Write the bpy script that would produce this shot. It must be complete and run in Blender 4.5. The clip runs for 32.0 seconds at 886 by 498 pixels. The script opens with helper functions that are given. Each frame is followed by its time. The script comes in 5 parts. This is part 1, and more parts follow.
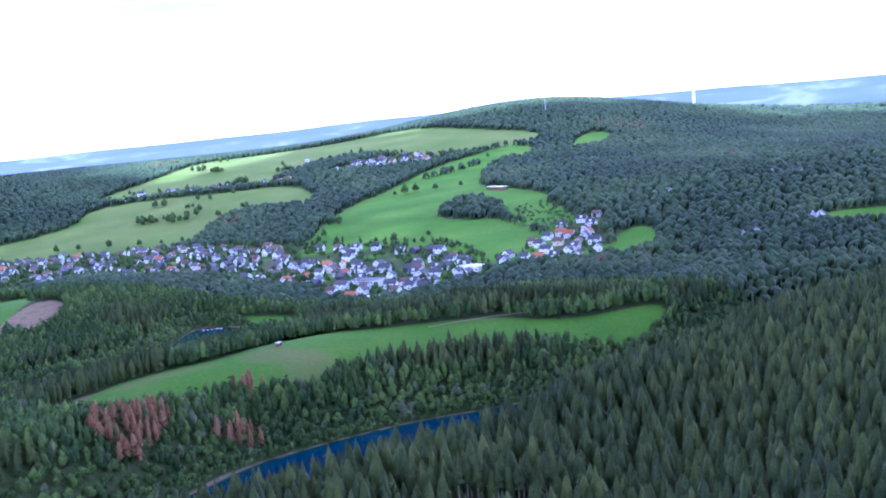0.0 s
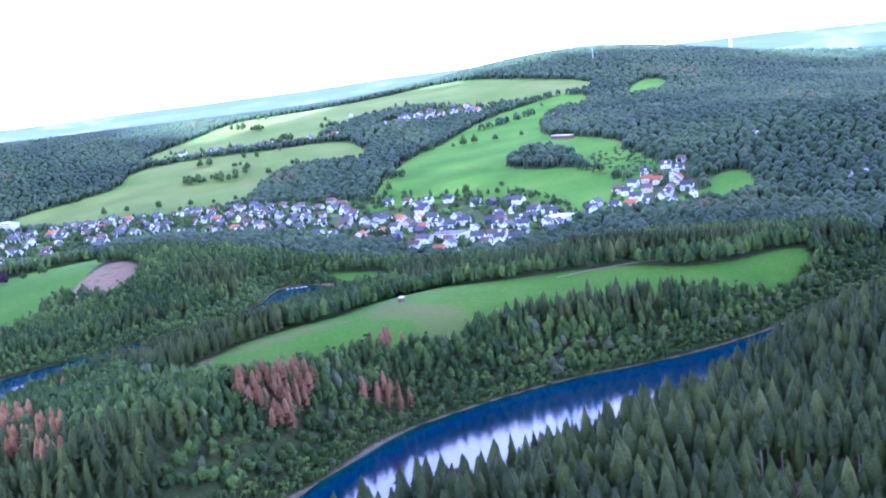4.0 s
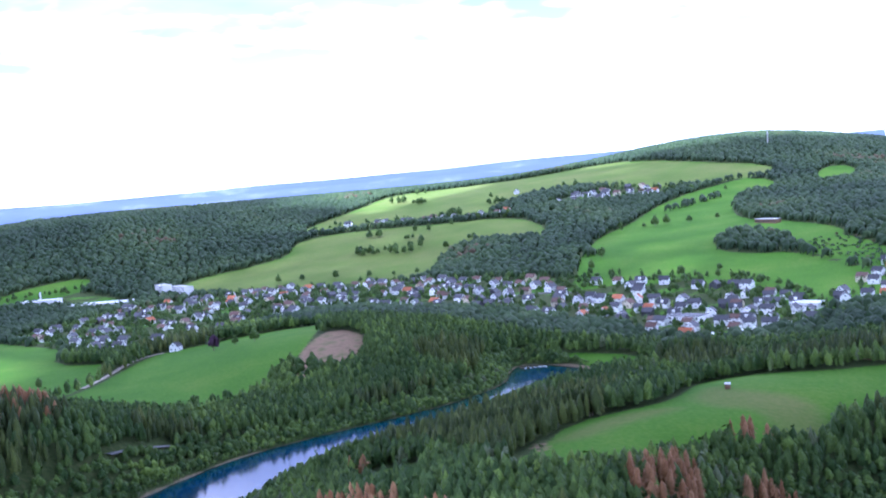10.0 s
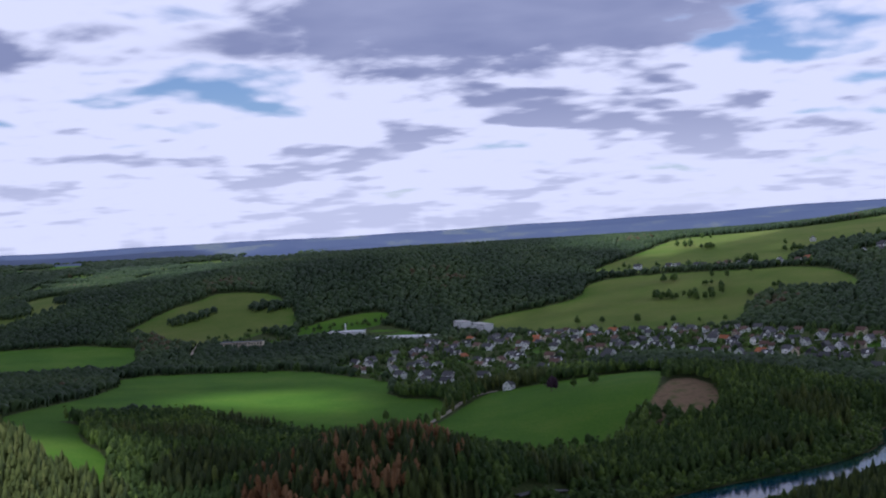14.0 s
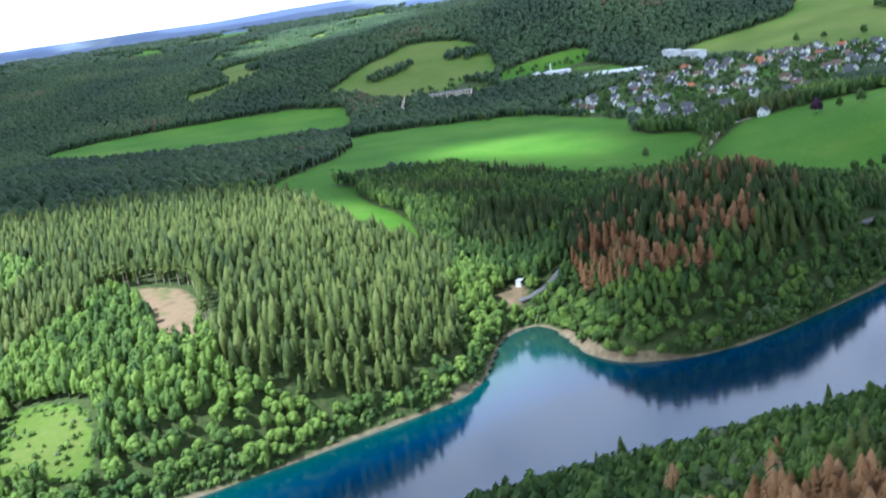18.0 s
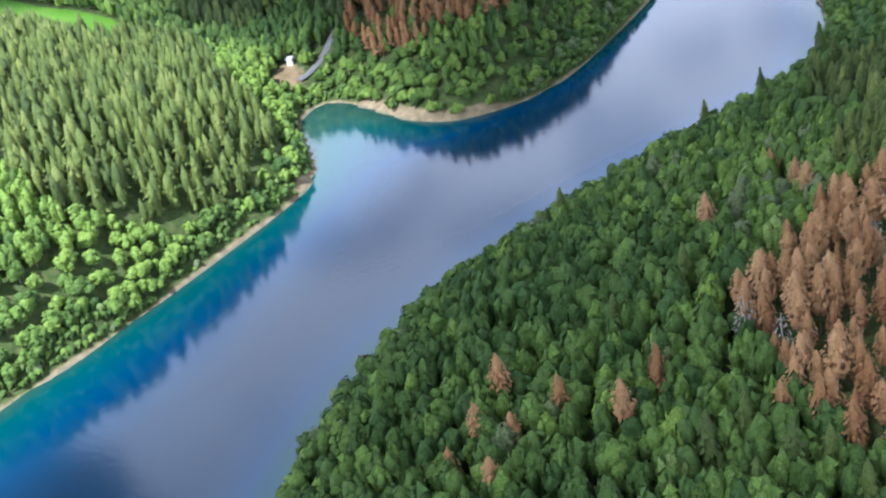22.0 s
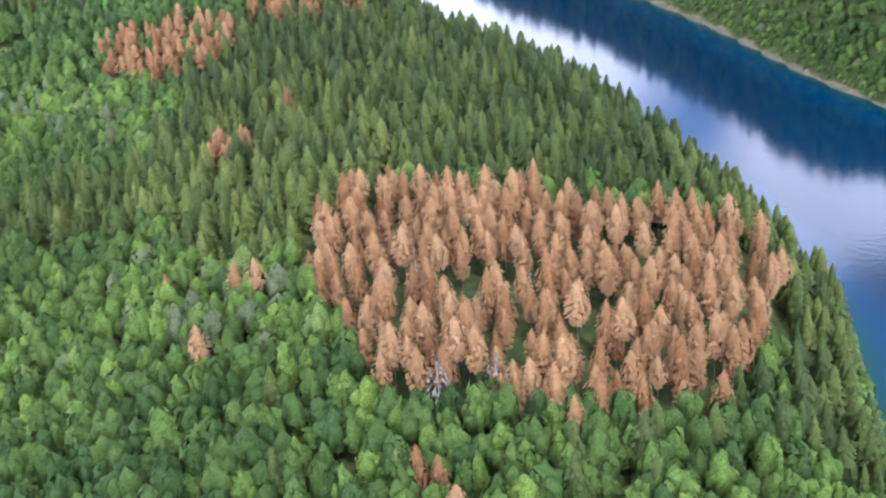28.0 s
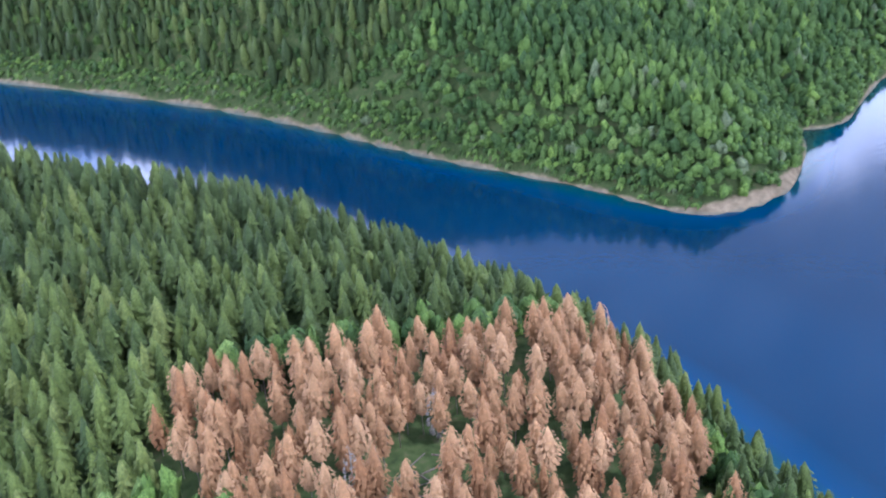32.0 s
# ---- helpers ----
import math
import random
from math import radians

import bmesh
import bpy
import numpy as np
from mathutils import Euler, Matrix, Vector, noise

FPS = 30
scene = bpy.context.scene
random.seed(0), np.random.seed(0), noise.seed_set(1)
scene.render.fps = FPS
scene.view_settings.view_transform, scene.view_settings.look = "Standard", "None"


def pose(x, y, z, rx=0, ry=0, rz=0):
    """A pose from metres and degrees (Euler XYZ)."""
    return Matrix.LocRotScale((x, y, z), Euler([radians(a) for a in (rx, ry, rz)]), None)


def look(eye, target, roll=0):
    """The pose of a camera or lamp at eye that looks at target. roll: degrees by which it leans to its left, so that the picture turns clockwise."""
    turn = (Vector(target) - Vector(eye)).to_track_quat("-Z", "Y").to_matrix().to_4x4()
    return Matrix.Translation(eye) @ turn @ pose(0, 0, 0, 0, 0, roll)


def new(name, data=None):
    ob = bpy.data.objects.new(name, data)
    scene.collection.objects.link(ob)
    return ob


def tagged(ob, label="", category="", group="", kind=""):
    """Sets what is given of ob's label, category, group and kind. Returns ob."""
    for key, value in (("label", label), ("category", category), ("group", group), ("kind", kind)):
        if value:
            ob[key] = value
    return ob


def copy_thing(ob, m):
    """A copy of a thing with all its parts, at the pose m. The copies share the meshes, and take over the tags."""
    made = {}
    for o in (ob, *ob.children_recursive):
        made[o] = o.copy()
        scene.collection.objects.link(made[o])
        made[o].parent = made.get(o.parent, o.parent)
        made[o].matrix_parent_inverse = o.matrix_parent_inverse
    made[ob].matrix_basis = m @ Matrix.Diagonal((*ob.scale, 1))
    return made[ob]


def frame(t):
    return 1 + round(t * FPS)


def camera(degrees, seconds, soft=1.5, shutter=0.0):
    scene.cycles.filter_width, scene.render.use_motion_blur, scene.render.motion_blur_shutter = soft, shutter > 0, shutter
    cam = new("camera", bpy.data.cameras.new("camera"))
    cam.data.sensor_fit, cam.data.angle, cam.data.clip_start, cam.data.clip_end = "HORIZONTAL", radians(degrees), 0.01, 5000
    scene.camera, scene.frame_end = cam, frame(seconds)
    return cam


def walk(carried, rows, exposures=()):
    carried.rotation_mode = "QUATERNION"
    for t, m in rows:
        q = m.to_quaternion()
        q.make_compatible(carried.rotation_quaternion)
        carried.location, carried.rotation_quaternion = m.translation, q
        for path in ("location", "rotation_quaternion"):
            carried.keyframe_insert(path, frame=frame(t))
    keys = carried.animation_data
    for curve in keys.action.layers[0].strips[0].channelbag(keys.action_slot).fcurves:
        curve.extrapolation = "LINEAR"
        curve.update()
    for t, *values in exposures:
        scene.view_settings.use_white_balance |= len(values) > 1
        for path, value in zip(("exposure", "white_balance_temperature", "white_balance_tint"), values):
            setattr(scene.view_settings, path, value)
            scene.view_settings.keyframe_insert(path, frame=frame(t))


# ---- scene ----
# ---------------------------------------------------------------- camera
cam = camera(40.54, 32.0, soft=1.9, shutter=0.35)
PATH = [
    (0.0, (515.4, 317.6, 191.9), (254.97, 741.04, 138.57), -5.06),
    (0.5, (501.4, 319.7, 188.9), (245.63, 746.12, 136.74), -5.83),
    (1.0, (487.3, 322.2, 187.7), (236.53, 750.93, 130.58), -7.33),
    (1.5, (473.3, 324.5, 187.3), (220.28, 750.15, 117.93), -6.90),
    (2.0, (459.2, 325.7, 186.3), (200.65, 747.91, 116.19), -6.99),
    (2.5, (446.6, 327.1, 185.6), (183.94, 745.97, 111.09), -6.17),
    (3.0, (434.7, 329.1, 184.4), (171.69, 748.24, 112.78), -6.05),
    (3.5, (422.3, 330.9, 183.3), (158.13, 749.82, 114.67), -6.57),
    (5.5, (358.5, 334.3, 179.0), (93.22, 751.13, 102.35), -6.04),
    (6.0, (345.6, 335.3, 179.8), (78.05, 750.36, 101.56), -6.62),
    (6.5, (333.0, 334.0, 178.7), (67.07, 750.42, 102.43), -7.20),
    (7.0, (320.3, 332.7, 178.2), (53.67, 750.20, 109.90), -7.86),
    (7.5, (307.5, 331.7, 177.9), (41.83, 750.03, 111.34), -6.52),
    (8.0, (294.9, 330.2, 177.7), (32.50, 750.49, 110.59), -4.82),
    (8.5, (282.1, 327.9, 178.1), (8.27, 742.47, 122.25), -6.35),
    (9.0, (269.8, 326.4, 178.2), (-12.33, 735.89, 125.80), -5.62),
    (9.5, (258.1, 324.6, 177.7), (-32.76, 728.53, 130.55), -4.26),
    (10.0, (245.0, 322.5, 177.9), (-51.07, 724.20, 147.16), -4.38),
    (10.5, (227.6, 320.9, 180.7), (-73.55, 719.47, 159.59), -3.26),
    (11.0, (213.8, 316.8, 182.3), (-92.39, 711.86, 168.89), -2.40),
    (11.5, (203.2, 310.0, 183.2), (-109.45, 700.24, 181.08), -2.98),
    (12.0, (192.0, 301.5, 184.6), (-128.92, 684.90, 178.58), -0.85),
    (12.5, (181.5, 292.5, 185.7), (-154.61, 662.60, 190.09), -1.20),
    (13.0, (171.1, 282.2, 185.9), (-178.28, 639.85, 187.23), -1.63),
    (13.5, (160.7, 271.3, 185.6), (-197.99, 619.56, 185.83), -2.49),
    (14.0, (150.8, 258.9, 187.3), (-215.89, 598.72, 179.00), -2.85),
    (14.5, (141.3, 246.3, 189.2), (-234.04, 576.28, 174.32), -3.06),
    (16.5, (103.7, 209.6, 200.8), (-301.46, 498.68, 153.43), -5.62),
    (17.0, (90.0, 203.6, 200.8), (-317.66, 487.20, 142.33), -6.74),
    (17.5, (75.6, 199.1, 198.9), (-329.16, 481.56, 118.84), -7.58),
    (18.0, (61.6, 194.5, 196.6), (-339.25, 472.94, 88.00), -8.74),
    (18.5, (46.7, 186.9, 198.9), (-348.17, 461.88, 63.05), -11.71),
    (19.0, (30.9, 176.5, 200.0), (-347.32, 457.03, 31.90), -12.83),
    (19.5, (16.1, 167.3, 200.8), (-348.01, 450.87, 8.36), -15.06),
    (20.0, (0.1, 160.5, 200.0), (-351.49, 445.89, -12.05), -17.71),
    (20.5, (-15.1, 153.7, 200.5), (-352.06, 445.95, -25.41), -19.05),
    (21.0, (-31.7, 146.1, 201.1), (-351.81, 452.39, -30.55), -20.58),
    (21.5, (-48.0, 140.5, 202.5), (-340.79, 473.11, -29.00), -16.83),
    (22.0, (-65.6, 135.0, 203.9), (-322.01, 500.66, -20.96), -12.90),
    (22.5, (-80.9, 131.2, 205.0), (-306.77, 516.94, -19.15), -10.81),
    (23.0, (-99.1, 130.2, 203.8), (-270.23, 536.27, -32.47), -8.83),
    (23.5, (-117.5, 130.1, 202.8), (-245.16, 543.54, -47.81), -10.95),
    (24.0, (-136.2, 131.5, 201.5), (-238.71, 545.69, -59.12), -13.09),
    (24.5, (-154.6, 134.8, 199.9), (-220.54, 553.22, -65.88), -14.66),
    (26.5, (-225.9, 156.3, 192.5), (-124.61, 569.79, -69.64), -15.40),
    (27.0, (-241.8, 163.9, 191.5), (-103.78, 565.10, -73.09), -9.58),
    (27.5, (-255.7, 173.4, 191.3), (-59.17, 563.36, -52.28), -8.58),
    (28.0, (-267.7, 184.2, 191.7), (-24.33, 557.50, -35.10), -5.53),
    (28.5, (-278.5, 195.9, 192.6), (3.89, 539.68, -35.50), -4.32),
    (29.0, (-286.3, 209.1, 195.2), (11.61, 536.17, -37.69), -4.22),
    (29.5, (-293.5, 221.9, 196.7), (22.67, 535.65, -30.59), -4.40),
    (30.0, (-299.7, 235.7, 198.1), (47.50, 526.28, -14.14), -3.81),
    (30.5, (-305.8, 250.8, 200.1), (51.29, 520.91, -22.34), -3.05),
    (31.0, (-310.2, 265.6, 202.9), (60.77, 512.64, -23.73), -4.35),
    (31.5, (-312.7, 280.3, 204.5), (76.00, 502.45, -18.07), -5.07),
    (32.0, (-314.8, 297.1, 205.9), (92.36, 488.88, -11.91), -4.96),
]

EXPOSURES = [(0.0, 1.2, 4250, 43), (3.0, 1.7, 4250, 45), (8.5, 1.7, 4200, 43), (10.0, 1.1, 4600, 31), (12.5, -0.3, 5250, 25), (14.0, -0.9, 5250, 24), (14.6, -0.9, 5250, 24), (17.0, 0.25, 4700, 9), (19.0, 1.2, 5150, 9), (21.0, 1.3, 5150, 10), (23.0, 1.25, 5150, 15), (27.0, 2.1, 5300, 20), (30.0, 2.1, 5250, 20), (32.0, 2.15, 4850, 24)]
walk(cam, [(t, look(eye, target, roll)) for t, eye, target, roll in PATH], EXPOSURES)

# ---------------------------------------------------------------- sky and sun
SUN_AZIMUTH, SUN_HEIGHT = 188.0, 55.0
world = bpy.data.worlds.new("cloudy_sky")
scene.world = world
world.use_nodes = True
wn, wl = world.node_tree.nodes, world.node_tree.links
wn.clear()


def wnode(kind, **values):
    n = wn.new(kind)
    for key, value in values.items():
        if key.startswith("in_"):
            n.inputs[int(key[3:])].default_value = value
        else:
            n.operation = value
    return n


def wmath(op, a, b=None):
    n = wnode("ShaderNodeMath", operation=op)
    for k, v in enumerate((a, b)):
        if v is None:
            continue
        if isinstance(v, (int, float)):
            n.inputs[k].default_value = v
        else:
            wl.new(v, n.inputs[k])
    return n.outputs[0]


sky = wn.new("ShaderNodeTexSky")
sky.sky_type, sky.sun_disc = "NISHITA", False
sky.sun_elevation, sky.sun_rotation = radians(SUN_HEIGHT), radians(SUN_AZIMUTH)
sky.air_density, sky.dust_density, sky.ozone_density = 1.0, 0.2, 3.0
blue = wnode("ShaderNodeBackground", in_1=0.15)
wl.new(sky.outputs[0], blue.inputs[0])
direction = wnode("ShaderNodeTexCoord").outputs["Generated"]
parts_xyz = wnode("ShaderNodeSeparateXYZ")
wl.new(direction, parts_xyz.inputs[0])
def sky_plane(drop):
    """The cloud layer's plane, met in this direction or a little below it."""
    up = wmath("ADD", wmath("MAXIMUM", wmath("SUBTRACT", parts_xyz.outputs[2], drop), -0.02), 0.16)
    flat = wnode("ShaderNodeCombineXYZ")
    wl.new(wmath("DIVIDE", parts_xyz.outputs[0], up), flat.inputs[0])
    wl.new(wmath("DIVIDE", parts_xyz.outputs[1], up), flat.inputs[1])
    flat.inputs[2].default_value = 1.3
    return flat.outputs[0]


def puffs(drop, scale=1.25, detail=9.0, rough=0.52):
    n = wnode("ShaderNodeTexNoise")
    n.inputs["Scale"].default_value, n.inputs["Detail"].default_value = scale, detail
    n.inputs["Roughness"].default_value, n.inputs["Distortion"].default_value = rough, 0.35
    wl.new(sky_plane(drop), n.inputs["Vector"])
    heads = wnode("ShaderNodeTexVoronoi")
    heads.feature = "SMOOTH_F1"
    heads.inputs["Scale"].default_value, heads.inputs["Detail"].default_value, heads.inputs["Smoothness"].default_value = 2.6 * scale, 2.0, 0.35
    wl.new(sky_plane(drop), heads.inputs["Vector"])
    return wmath("ADD", wmath("MULTIPLY", n.outputs[0], 0.78), wmath("MULTIPLY", wmath("SUBTRACT", 0.85, heads.outputs[0]), 0.24))


def wramp(value, lo, hi):
    n = wnode("ShaderNodeMapRange")
    n.interpolation_type = "SMOOTHSTEP"
    n.inputs[1].default_value, n.inputs[2].default_value = lo, hi
    wl.new(value, n.inputs[0])
    return n.outputs[0]


height = parts_xyz.outputs[2]
density = puffs(0.0)
# flat grey undersides where a cloud begins, white tops above them
underside = wmath("MULTIPLY", wramp(wmath("SUBTRACT", density, puffs(0.035)), -0.01, 0.14), wramp(density, 0.27, 0.44))
underside = wmath("MULTIPLY", underside, wmath("ADD", wmath("MULTIPLY", wramp(height, 0.01, 0.13), 0.55), 0.33))
# one heavy cloud stands over the valley to the north-west
sideways = wmath("ADD", wmath("MULTIPLY", parts_xyz.outputs[0], 0.714), wmath("MULTIPLY", parts_xyz.outputs[1], 0.700))
ahead = wmath("SUBTRACT", wmath("MULTIPLY", parts_xyz.outputs[1], 0.714), wmath("MULTIPLY", parts_xyz.outputs[0], 0.700))
ring = wmath("ADD", wmath("POWER", wmath("ABSOLUTE", wmath("DIVIDE", sideways, 0.175)), 2.0), wmath("POWER", wmath("ABSOLUTE", wmath("DIVIDE", wmath("SUBTRACT", height, 0.185), 0.058)), 2.0))
ring = wmath("ADD", ring, wmath("MULTIPLY", wmath("SUBTRACT", puffs(0.0, 2.6, 7.0, 0.6), 0.5), 3.4))
heavy = wmath("MULTIPLY", wmath("SUBTRACT", 1.0, wramp(ring, 0.35, 1.25)), wramp(ahead, 0.3, 0.6))
grey = wmath("MAXIMUM", underside, wmath("MULTIPLY", heavy, wmath("ADD", 0.62, wmath("MULTIPLY", density, 0.6))))
tone = wnode("ShaderNodeValToRGB")
tone.color_ramp.elements[0].position, tone.color_ramp.elements[0].color = 0.0, (1.45, 1.42, 1.42, 1)
tone.color_ramp.elements[1].position, tone.color_ramp.elements[1].color = 1.0, (0.36, 0.40, 0.58, 1)
wl.new(grey, tone.inputs[0])
cloud = wnode("ShaderNodeBackground", in_1=1.0)
wl.new(tone.outputs[0], cloud.inputs[0])
cover = wmath("MAXIMUM", wmath("MAXIMUM", wramp(density, 0.17, 0.29), heavy), wmath("SUBTRACT", 1.0, wramp(height, 0.0, 0.06)))
both = wn.new("ShaderNodeMixShader")
wl.new(cover, both.inputs[0])
wl.new(blue.outputs[0], both.inputs[1])
wl.new(cloud.outputs[0], both.inputs[2])
wl.new(both.outputs[0], wn.new("ShaderNodeOutputWorld").inputs[0])

sun = new("sun", bpy.data.lights.new("sun", "SUN"))
sun.data.energy, sun.data.angle, sun.data.color = 5.0, radians(2.5), (1.0, 0.95, 0.86)
# sun_rotation turns clockwise from north seen from above
toward_sun = Vector((math.sin(radians(SUN_AZIMUTH)) * math.cos(radians(SUN_HEIGHT)), math.cos(radians(SUN_AZIMUTH)) * math.cos(radians(SUN_HEIGHT)), math.sin(radians(SUN_HEIGHT))))
sun.matrix_world = look(toward_sun * 1000, (0, 0, 0))

# ---------------------------------------------------------------- plan
# One plan in metres: x east, y north, water level 0.
LAKE = [(-262, 290), (-277, 340), (-284, 400), (-279, 450), (-261, 510), (-239, 560), (-216, 610), (-204, 660),
        (-215, 720), (-245, 780), (-268, 840), (-276, 900), (-266, 960), (-262, 1040), (-272, 1110), (-264, 1165),
        (-256, 1200), (-272, 1228), (-315, 1241), (-351, 1235), (-338, 1195), (-312, 1155), (-304, 1090), (-312, 1031), (-328, 970),
        (-339, 915), (-345, 870), (-335, 810), (-322, 755), (-320, 713), (-319, 660), (-326, 615), (-345, 588),
        (-372, 579), (-413, 597), (-436, 606), (-452, 601), (-447, 576), (-422, 549), (-397, 522)]
LAKE += [(-390, 497), (-394, 444), (-396, 388), (-401, 360), (-408, 323), (-388, 262), (-365, 190), (-340, 60),
         (-320, -150), (-120, -170), (120, -60), (380, 60), (640, 120), (660, 230), (480, 290), (312, 335), (284, 342), (253, 343), (232, 352),
         (229, 368), (206, 359), (168, 357), (148, 363), (128, 378), (125, 398), (134, 422), (140, 436), (149, 474),
         (156, 510), (166, 545), (185, 602), (201, 669), (210, 742), (216, 810), (222, 870), (233, 940), (252, 1010)]
LAKE += [(275, 1110), (292, 1260), (306, 1390), (258, 1390), (228, 1300), (206, 1200), (184, 1110), (165, 1055), (143, 1012), (118, 980), (93, 951),
         (73, 912), (57, 872), (47, 835), (50, 790), (53, 745), (56, 690), (50, 625), (49, 560), (42, 509), (29, 452),
         (13, 408), (-8, 368), (-42, 334), (-72, 300), (-95, 250), (-135, 208), (-190, 190), (-238, 225)]

# Ground heights over the plan, region by region.
SPOTS = [(-140, 420, 38), (-160, 340, 31), (-100, 450, 38), (-50, 520, 37), (10, 520, 35), (15, 600, 35), (18, 680, 41), (14, 730, 41), (-120, 510, 37), (0, 440, 29), (-30, 385, 32), (-45, 352, 24), (-60, 640, 33), (-90, 720, 34),
         (-80, 850, 36), (-20, 900, 37), (45, 905, 15), (70, 965, 17), (100, 1015, 18), (135, 1060, 20), (20, 850, 19), (8, 800, 33), (160, 1105, 22), (0, 1000, 38), (2, 1123, 36), (110, 1200, 34), (111, 1269, 30), (-200, 330, 20),
         (-150, 260, 18), (-230, 480, 8), (-180, 620, 9), (-200, 800, 9), (-190, 950, 10), (-120, 1050, 20), (-150, 1150, 5)]
SPOTS += [(-480, 300, 25), (-530, 400, 50), (-460, 410, 46), (-600, 450, 58), (-560, 560, 38), (-700, 500, 52), (-640, 650, 32),
          (-500, 640, 12), (-430, 680, 41), (-440, 750, 52), (-420, 830, 25), (-520, 800, 28), (-620, 850, 14), (-700, 1020, 4),
          (-500, 1010, 5), (-700, 1134, 14), (-527, 1180, 34), (-420, 1100, 15), (-1000, 1000, 10), (-1250, 1616, 16),
          (-1500, 1340, 18), (-1000, 1500, 16), (-700, 1450, 15), (-400, 1400, 11), (-200, 1350, 10), (-100, 1450, 16)]
SPOTS += [(-900, 1750, 30), (-600, 1700, 40), (-543, 1746, 48), (-270, 1627, 28), (-399, 1979, 74), (-1026, 1980, 74),
          (-1028, 2309, 116), (-600, 2300, 105), (-790, 3000, 212), (-1000, 2900, 200), (-1300, 2900, 160), (-480, 2720, 146), (-200, 2900, 104), (0, 2400, 92),
          (0, 1900, 80), (250, 1700, 45), (400, 2200, 96)]
SPOTS += [(336, 662, 48), (332, 789, 44), (278, 688, 56), (240, 771, 46), (240, 700, 53), (250, 850, 50), (265, 950, 44), (300, 900, 52), (320, 1020, 56), (226, 610, 59), (420, 650, 60), (450, 850, 65), (250, 450, 32),
          (195, 430, 30), (205, 530, 55), (228, 560, 68), (240, 640, 58), (350, 500, 45), (400, 1000, 60), (330, 1150, 48), (600, 700, 80), (360, 1400, 30), (600, 1200, 90),
          (0, -400, 40), (-500, -200, 30), (800, 0, 60), (900, 400, 80), (-800, 200, 60), (-1000, 600, 50)]
SPOTS += [(-1850, 2300, 140), (-2040, 1511, 100), (-2164, 1280, 72), (-1757, 1888, 128), (-1935, 1600, 105), (-2600, 2600, 112), (-2000, 1000, 34), (-3000, 1300, 112), (-2600, 1600, 84),
          (-1500, 2400, 136), (-1560, 2120, 112), (-4200, 2000, 130), (-4000, 3500, 140), (-2300, 3700, 125), (-1000, 4200, 90), (0, 4500, 120), (2500, 3500, 170),
          (4000, 0, 180), (0, -4000, 150), (-4000, -1000, 120)]


def spread(ax, ay, bx, by):
    r2 = ((ax[:, None] - bx) ** 2 + (ay[:, None] - by) ** 2) / 1e6
    return r2 * np.log(r2 + 1e-9)


def outline_distance(px, py, poly):
    """Distance to a closed outline, positive inside."""
    q = np.array(poly, float)
    best, inside = np.full(len(px), 1e18), np.zeros(len(px), bool)
    for (x0, y0), (x1, y1) in zip(q, np.roll(q, -1, 0)):
        dx, dy = x1 - x0, y1 - y0
        u = np.clip(((px - x0) * dx + (py - y0) * dy) / (dx * dx + dy * dy + 1e-9), 0, 1)
        best = np.minimum(best, (px - x0 - u * dx) ** 2 + (py - y0 - u * dy) ** 2)
        if y0 != y1:
            inside ^= ((y0 > py) != (y1 > py)) & (px < dx * (py - y0) / (y1 - y0) + x0)
    return np.where(inside, 1, -1) * np.sqrt(best)


def rounded(poly, times=2):
    q = np.array(poly, float)
    for _ in range(times):
        n = np.roll(q, -1, 0)
        q = np.stack([0.75 * q + 0.25 * n, 0.25 * q + 0.75 * n], 1).reshape(-1, 2)
    return q


SHORE = rounded(LAKE)
spot = np.array(SPOTS, float)
_n = len(spot)
_system = np.zeros((_n + 3, _n + 3))
_system[:_n, :_n] = spread(spot[:, 0], spot[:, 1], spot[:, 0], spot[:, 1]) + 0.002 * np.eye(_n)
_system[:_n, _n:] = np.stack([np.ones(_n), spot[:, 0] / 1e3, spot[:, 1] / 1e3], 1)
_system[_n:, :_n] = _system[:_n, _n:].T
weights = np.linalg.solve(_system, np.concatenate([spot[:, 2], [0, 0, 0]]))


def shore_distance(x, y):
    """Metres from the waterline, positive on land."""
    return -outline_distance(x, y, SHORE)


def ground_height(x, y):
    x, y = np.atleast_1d(np.asarray(x, float)), np.atleast_1d(np.asarray(y, float))
    z = np.concatenate([spread(x[k:k + 20000], y[k:k + 20000], spot[:, 0], spot[:, 1]) @ weights[:_n] for k in range(0, len(x), 20000)])
    z = z + weights[_n] + weights[_n + 1] * x / 1e3 + weights[_n + 2] * y / 1e3
    far = np.clip((np.hypot(x + 400, y - 1200) - 3600) / 1200, 0, 1)
    z = np.clip(z, 4, 260) * (1 - far) + 70 * far
    near = np.abs(x + 100) + np.abs(y - 500) < 3000
    d = np.full(len(x), 1e3)
    d[near] = shore_distance(x[near], y[near])
    # the spur's east side and the bank facing it are steep
    wide = 52 - 9 * np.exp(-((x - 40) / 60) ** 2 - ((y - 560) / 190) ** 2) - 8 * np.exp(-((x - 235) / 70) ** 2 - ((y - 720) / 210) ** 2)
    t = np.clip(d / wide, 0, 1)
    land = z * t * (2 - t) + 1.2 * np.clip(d / 4, 0, 1)
    return np.where(d > 0, land, np.maximum(d * 0.35, -9))


